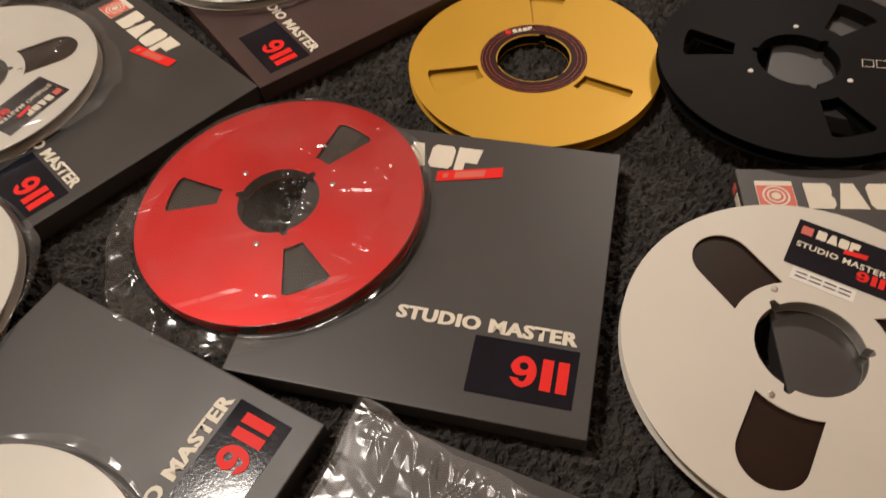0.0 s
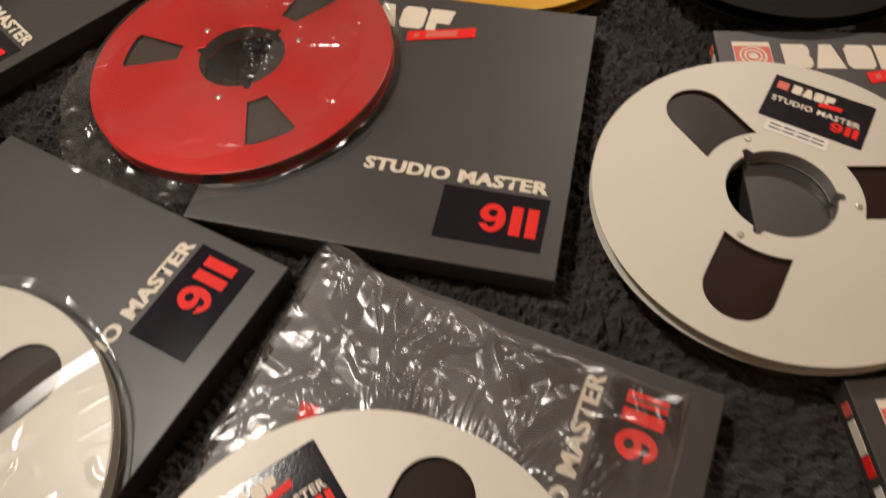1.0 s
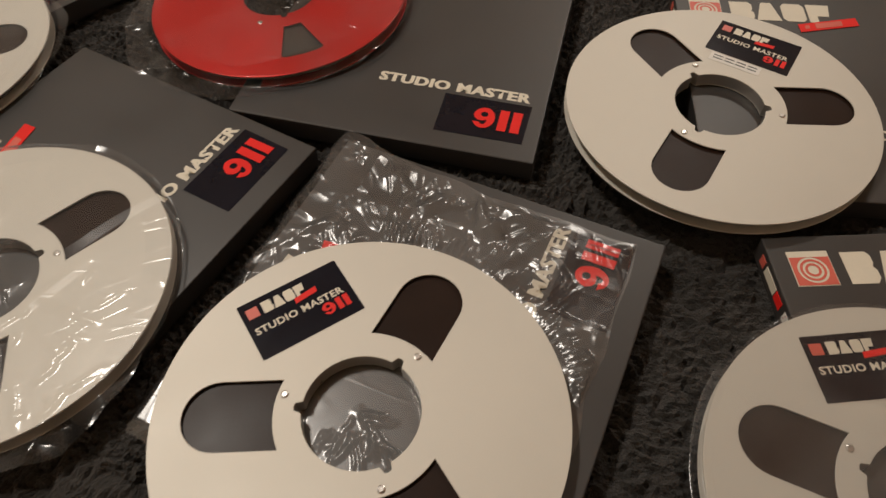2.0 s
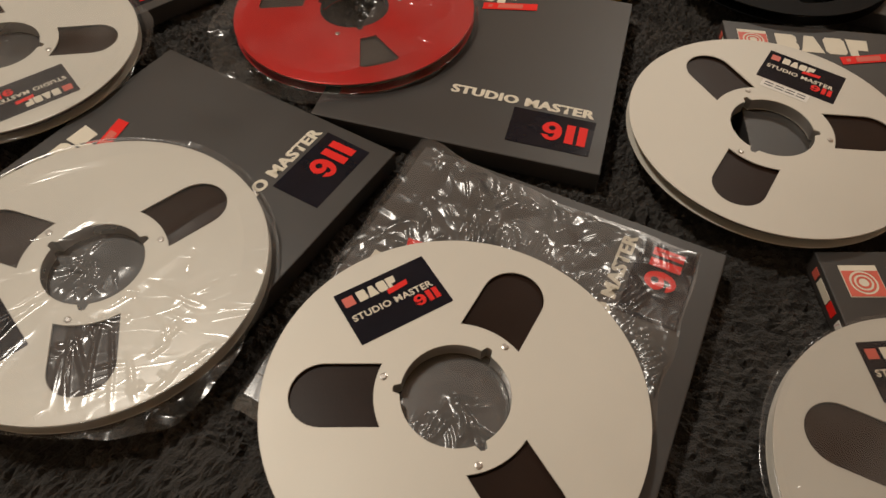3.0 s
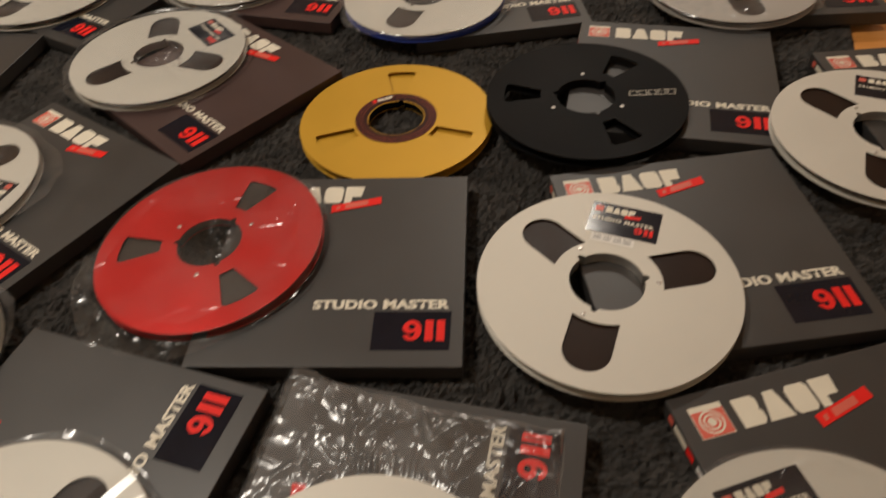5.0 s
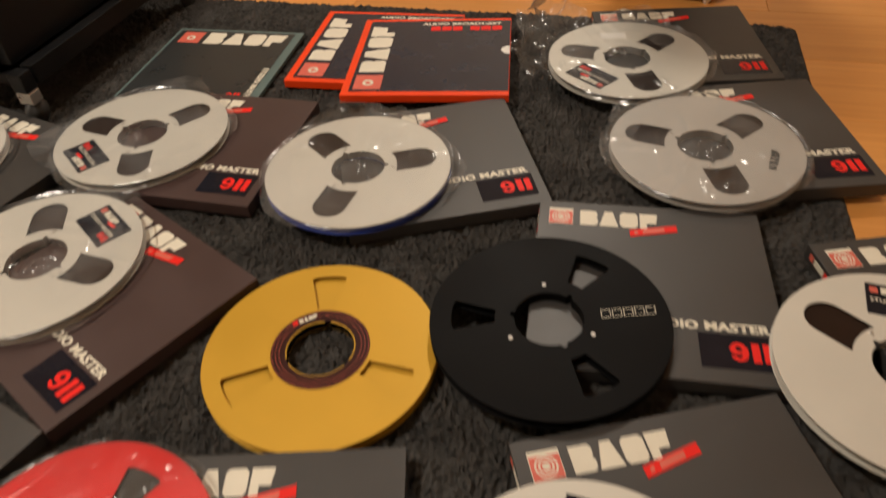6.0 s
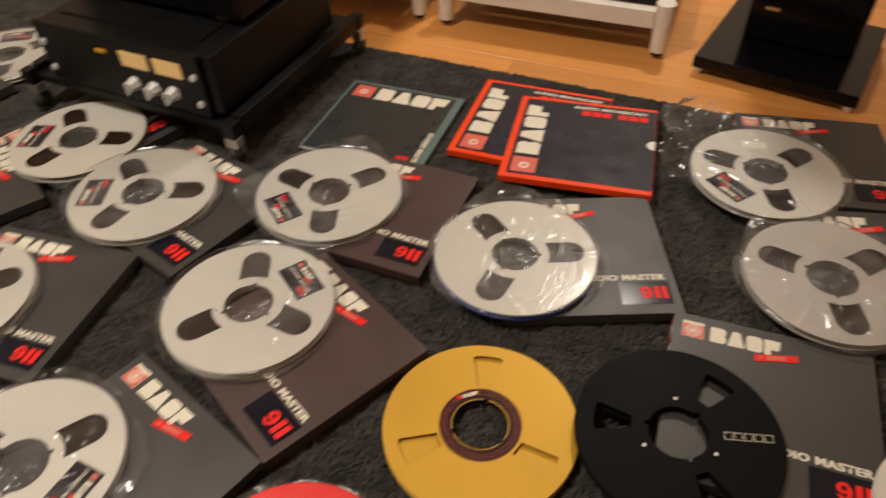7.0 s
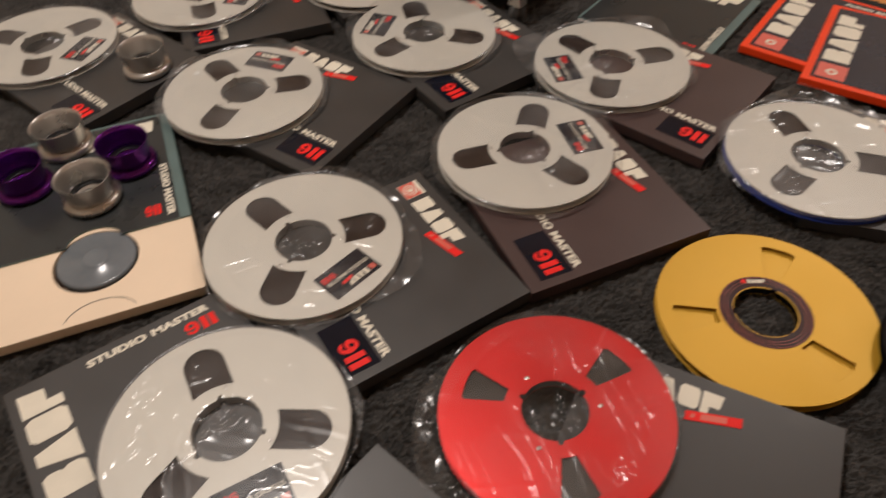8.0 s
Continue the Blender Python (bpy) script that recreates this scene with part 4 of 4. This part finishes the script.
def build_sleeve():
    """The teal-edged sleeve with its cream tray pulled half out, and a disc in the tray's round window."""
    h = 0.132
    m = pose(-0.914, 0.600, 0.0, 0, 0, 38.3)
    tray = thing("cream_tray", m, "cream card tray pulled half out of its sleeve", "tape box")
    hole = circle(0.056, 64, 0.0, -0.168)
    plate("tray_card", [round_rect(-h + 0.003, -h - 0.140, h - 0.001, h - 0.15, 0.004), hole], 0.003, 0.0185, M_CREAM, tray, bevel=0.0006)
    # Floor painted dark, hole set forward: a crescent of shade before the disc.
    plate("tray_floor", [circle(0.060, 64, 0.0, -0.168)], 0.003, 0.006, M_TAPE, tray)
    disc = lathe([(0.0, 0.006), (0.052, 0.006), (0.052, 0.016), (0.049, 0.0170), (0.020, 0.0166), (0.0175, 0.0190), (0.0160, 0.0195), (0.0, 0.0192)], 64)
    bmesh.ops.translate(disc, verts=disc.verts[:], vec=(0.0, -0.162, 0))
    part("grey_disc", disc, M_GREYDISC, tray, "grey glossy plastic disc", True)
    arc = [(0.045 * math.cos(t), -h - 0.141 + 0.032 * math.sin(t)) for t in np.linspace(0.25, math.pi - 0.25, 20)]
    arc += [(0.0444 * math.cos(t), -h - 0.1416 + 0.0314 * math.sin(t)) for t in np.linspace(math.pi - 0.25, 0.25, 20)]
    plate("thumb_crease", [arc], 0.0186, 0.0188, M_SIDE, tray)
    box = thing("green_tape_sleeve", m, "teal-edged charcoal tape sleeve with aluminium hubs on it", "tape box")
    notch = [(0.036 * math.cos(t), -h + 0.026 * math.sin(t)) for t in np.linspace(math.pi, 0, 24)]
    edge = [(-h, h), (-h, -h)] + notch + [(h, -h), (h, h)]
    plate("sleeve_top", [edge], 0.0188, 0.0215, M_TEAL, box, bevel=0.0004)
    inner = [(-h + 0.006, h - 0.006), (-h + 0.006, -h + 0.0005)] + [(x * 1.01, y) for x, y in notch] + [(h - 0.015, -h + 0.0005), (h - 0.015, h - 0.006)]
    plate("front_panel", [inner], 0.0217, 0.0219, M_CHARCOAL, box, "charcoal printed panel")
    part("sleeve_bottom", slab(-h, h, -h, h, 0.0, 0.0025), M_TEAL, box)
    part("sleeve_side", slab(h - 0.0025, h, -h, h, 0.0026, 0.0187), M_TEAL, box)
    part("sleeve_side", slab(-h, -h + 0.0025, -h, h, 0.0026, 0.0187), M_TEAL, box)
    q = 0.0220
    lettering("lettering", "STUDIO MASTER", h - 0.030, -h + 0.130, q, 0.011, 0.118, M_CREAMPRINT, box, turn=-90, bold=0.04)
    number_911("number", h - 0.060, -h + 0.018, q, 0.022, 0.022, M_RED, box)
    plate("maker_mark", maker_shapes(-h + 0.074, h - 0.061, 0.164, 0.045), q, q + 0.0003, M_CREAMPRINT, box)


def build_old_box():
    """The older box: large mark up its left edge, lettering and number along the top."""
    h = H
    box = thing("dark_tape_box", pose(-0.592, 0.280, 0, 0, 0, 51.5), "charcoal cardboard tape box with large cream mark", "tape box", "tape boxes on the rug")
    part("tray", slab(-h + 0.001, h - 0.001, -h + 0.001, h - 0.001, 0.0, 0.012), M_SIDE, box)
    part("lid", slab(-h, h, -h, h, 0.0025, BOX_T, 0.0014, 3), M_GREY, box)
    z = BOX_T + 0.0001
    plate("maker_mark", [turned(l, 90, -h + 0.058, h - 0.165) for l in maker_shapes(0, 0, 0.150, 0.046)], z, z + 0.0003, M_CREAMPRINT, box, "large cream block-shaped mark")
    lettering("lettering", "STUDIO MASTER", -h + 0.092, h - 0.022, z, 0.011, 0.150, M_CREAMPRINT, box, bold=0.04)
    number_911("number", h - 0.072, h - 0.048, z, 0.020, 0.040, M_RED, box)


def hub_adapter(metal, x, y, z, label):
    """A flanged aluminium hub adapter standing on its wide foot."""
    hub = thing("hub_adapter", pose(x, y, z), label, "hub adapter", "hub adapters on the sleeve")
    part("foot", lathe([(0.019, 0), (0.0360, 0), (0.0395, 0.0025), (0.0412, 0.0065), (0.0408, 0.0100), (0.0385, 0.0135), (0.0345, 0.0150), (0.019, 0.0150)], 64), metal, hub, smooth=True)
    part("cup", lathe([(0.0300, 0.0151), (0.0334, 0.0151), (0.0336, 0.0200), (0.0350, 0.0290), (0.0368, 0.0400), (0.0384, 0.0470), (0.0386, 0.0480), (0.0376, 0.0478), (0.0360, 0.0400), (0.0340, 0.0290), (0.0322, 0.0200)], 64), metal, hub, smooth=True)
    part("core", lathe([(0.0185, 0.0151), (0.0282, 0.0151), (0.0282, 0.0168), (0.0200, 0.0172), (0.0185, 0.0165)], 48), M_SATINBLACK, hub, "dark inner ring", smooth=True)
    part("axle", lathe([(0.0, 0.0005), (0.0125, 0.0005), (0.0125, 0.0120), (0.0100, 0.0150), (0.0, 0.0155)], 40), metal, hub, smooth=True)


# ---------------------------------------------------------------- audio furniture
def caster(parent, x, y, z0):
    bm = rod((x - 0.009, y, z0 + 0.022), (x + 0.009, y, z0 + 0.022), 0.022, n=24)
    bmesh.ops.bevel(bm, geom=[e for e in bm.edges if len(e.link_faces) == 2 and e.calc_face_angle(0) > 1], offset=0.004, segments=2, affect="EDGES")
    part("caster_wheel", bm, M_RUBBER, parent, "black rubber caster", True)
    part("caster_fork", slab(x - 0.014, x + 0.014, y - 0.012, y + 0.012, z0 + 0.040, z0 + 0.062, 0.003), M_HUBALU, parent, "bare metal caster fork")


def build_amplifier():
    m = Matrix.Translation((-0.400, 1.240, 0)) @ pose(0, 0, 0, 0, 0, -25.3)
    W, D = 0.535, 0.487
    stand = thing("wheeled_stand", m, "black steel stand on casters over the rug", "stand")
    for x, y in ((0, 0), (-W, 0), (0, D), (-W, D)):
        caster(stand, x, y, 0.0 if y < 0.1 else FLOOR_Z + 0.004)
        part("corner_bracket", slab(x - 0.0135, x + 0.0135, y - 0.0135, y + 0.0135, 0.0625, 0.0960, 0.003), M_SATINBLACK, stand)
    for x in (0, -W):
        part("side_rail", slab(x - 0.012, x + 0.012, 0.019, D - 0.019, 0.064, 0.0975, 0.002), M_SATINBLACK, stand)
    part("shelf", slab(-W + 0.013, -0.013, 0.006, D, 0.066, 0.084, 0.002), M_SATINBLACK, stand)
    w, h, d = 0.415, 0.135, 0.42
    a = thing("power_amplifier", m @ Matrix.Translation((-0.2525, 0.004, 0.0845)), "black power amplifier with two lit amber meters", "amplifier")
    for sx in (-1, 1):
        for y in (0.05, d - 0.04):
            part("foot", rod((sx * 0.17, y, 0), (sx * 0.17, y, 0.0105), 0.02), M_RUBBER, a)
    part("chassis", slab(-w / 2 + 0.008, w / 2 + 0.022, 0.012, d, 0.011, h - 0.002, 0.003), M_SATINBLACK, a)
    part("faceplate", slab(-w / 2, w / 2, 0, 0.0115, 0.004, h, 0.003), M_SATINBLACK, a)
    part("top_grille", slab(-w / 2 + 0.03, w / 2 - 0.03, 0.05, d - 0.04, h - 0.0018, h + 0.001, 0.0005), M_SATINBLACK, a)
    for x in (0.049, 0.1315):
        part("meter", slab(x - 0.033, x + 0.033, -0.003, 0.0005, 0.081, 0.113, 0.001), M_METER, a, "amber lit meter")
    for x in (0.030, 0.080, 0.1275):
        kn = part("knob", rod((x, -0.020, 0.043), (x, 0.0, 0.043), 0.011, 0.016, 8), M_KNOB, a, "chrome knob", False)
        part("knob_cap", slab(x - 0.003, x + 0.003, -0.0265, -0.0201, 0.029, 0.057, 0.0012, 1), M_KNOB, kn)
    for x, z in ((w / 2 - 0.016, 0.0905), (w / 2 - 0.016, 0.0335), (-w / 2 + 0.016, 0.0905), (-w / 2 + 0.016, 0.0335)):
        part("rack_screw", rod((x, -0.006, z), (x, 0, z), 0.006, 0.0075, 16), M_KNOB, a)
    part("power_button", slab(-0.045, -0.018, -0.004, 0.0005, 0.098, 0.106, 0.001), M_GOLD, a)


def build_upper_unit():
    m = Matrix.Translation((-0.400, 1.240, 0)) @ pose(0, 0, 0, 0, 0, -25.3) @ Matrix.Translation((-0.2525, 0.13, 0.2208))
    u = thing("black_audio_unit", m, "tall black audio unit standing on the amplifier", "audio unit")
    w, d, h = 0.40, 0.29, 0.30
    for sx in (-1, 1):
        for y in (0.03, d - 0.03):
            part("foot", rod((sx * 0.16, y, 0), (sx * 0.16, y, 0.0105), 0.018), M_RUBBER, u)
    part("cabinet", slab(-w / 2, w / 2 + 0.02, 0.006, d, 0.011, h, 0.004), M_SATINBLACK, u)
    part("front_panel", slab(-w / 2 + 0.004, w / 2 + 0.016, 0, 0.0055, 0.016, h - 0.006, 0.001), M_GLOSSBLACK, u)


def white_stand(x, y, a, w, label):
    m = pose(x, y, FLOOR_Z, 0, 0, a)
    st = thing("white_rack", m, label, "rack", "white racks on the floor")
    d = 0.42
    for px in (0, -w):
        for py in (0, d):
            part("leg", rod((px, py, 0.018), (px, py, 0.135), 0.0185, 0.0225, 24), M_WHITE, st, smooth=False)
            part("spike", rod((px, py, 0.0), (px, py, 0.010), 0.004, 0.012, 16), M_CHROME, st, "chrome levelling spike")
            part("spike_nut", rod((px, py, 0.0095), (px, py, 0.018), 0.016, 0.016, 6), M_SATINBLACK, st)
    for py in (0, d):
        part("rail", slab(-w + 0.02, -0.02, py - 0.014, py + 0.014, 0.075, 0.118, 0.003), M_WHITE, st)
    for px in (0, -w):
        part("side_rail", slab(px - 0.014, px + 0.014, 0.02, d - 0.02, 0.075, 0.118, 0.003), M_WHITE, st)
    part("shelf", slab(-w + 0.016, -0.016, 0.016, d - 0.016, 0.1185, 0.132, 0.002), M_GLOSSBLACK, st, "glossy black shelf")
    return m


def black_speaker():
    p, q = Vector((0.606, 1.555, 0)), Vector((0.865, 1.382, 0))
    a = math.degrees(math.atan2(q.y - p.y, q.x - p.x))
    w, d = (q - p).length, 0.34
    m = pose(p.x, p.y, FLOOR_Z, 0, 0, a)
    st = thing("loudspeaker_column", m, "gloss black loudspeaker column on a spiked plinth", "loudspeaker")
    for x in (0.000, w + 0.010):
        for y in (-0.006, d - 0.012):
            part("spike", rod((x, y, 0), (x, y, 0.016), 0.005, 0.011, 14), M_KNOB, st, "chrome spike")
    part("plinth", slab(-0.015, w + 0.026, -0.015, d, 0.0165, 0.044, 0.004, 3), M_GLOSSBLACK, st)
    part("cabinet", slab(0.05, w - 0.02, 0.13, d - 0.005, 0.0445, 0.86, 0.01, 3), M_GLOSSBLACK, st)
    part("badge", slab(0.085, 0.115, 0.1285, 0.1305, 0.12, 0.128), M_CHROME, st, "small chrome badge")


build_rug()
place_boxes()
build_orange(0.196, 1.326, -20.5, 0.0, "orange-edged ink-blue tape box lying under its twin")
build_orange(0.281, 1.239, -15.2, 0.0143, "orange-edged ink-blue tape box lying across another")
build_green()
build_sleeve()
build_old_box()
place_reels()
place_bags()
for metal, x, y, z, label in ((M_HUBALU, -0.995, 0.660, 0.0221, "bare aluminium hub adapter on the sleeve"), (M_PURPLE, -0.873, 0.650, 0.0221, "purple anodised hub adapter on the sleeve"),
                              (M_HUBALU, -0.881, 0.567, 0.0221, "bare aluminium hub adapter on the sleeve"), (M_PURPLE, -0.993, 0.562, 0.0221, "purple anodised hub adapter on the sleeve"),
                              (M_HUBALU, -0.992, 0.885, 0.0225, "bare aluminium hub adapter on a grey box")):
    hub_adapter(metal, x, y, z, label)
build_amplifier()
build_upper_unit()
white_stand(0.525, 1.628, -22.0, 0.54, "white steel audio rack with a black shelf")
white_stand(-0.046, 1.866, -22.0, 0.54, "second white steel audio rack beside the first")
black_speaker()
floor = build_room()

# floor boards, laid along the room
BW, BL = 0.192, 1.28
_cuts = {}


def board_mesh(length, width):
    key = (round(length, 3), round(width, 3))
    if key not in _cuts:
        me = bpy.data.meshes.new("board")
        bm = slab(0.0004, length - 0.0004, 0.0004, width - 0.0004, -0.009, 0.0, 0.0006, 1)
        bm.to_mesh(me)
        bm.free()
        me.materials.append(M_WOOD)
        _cuts[key] = me
    return _cuts[key]


row, y = 0, RY0
while y < RY1 - 0.002:
    x = RX0 - (row * 0.43) % BL
    while x < RX1 - 0.002:
        a, b = max(x, RX0), min(x + BL, RX1)
        if b - a > 0.01:
            plank = new("board", board_mesh(b - a, min(BW, RY1 - y)))
            plank.parent = floor
            plank.matrix_local = Matrix.Translation((a, y, FLOOR_Z))
        x += BL
    y += BW
    row += 1
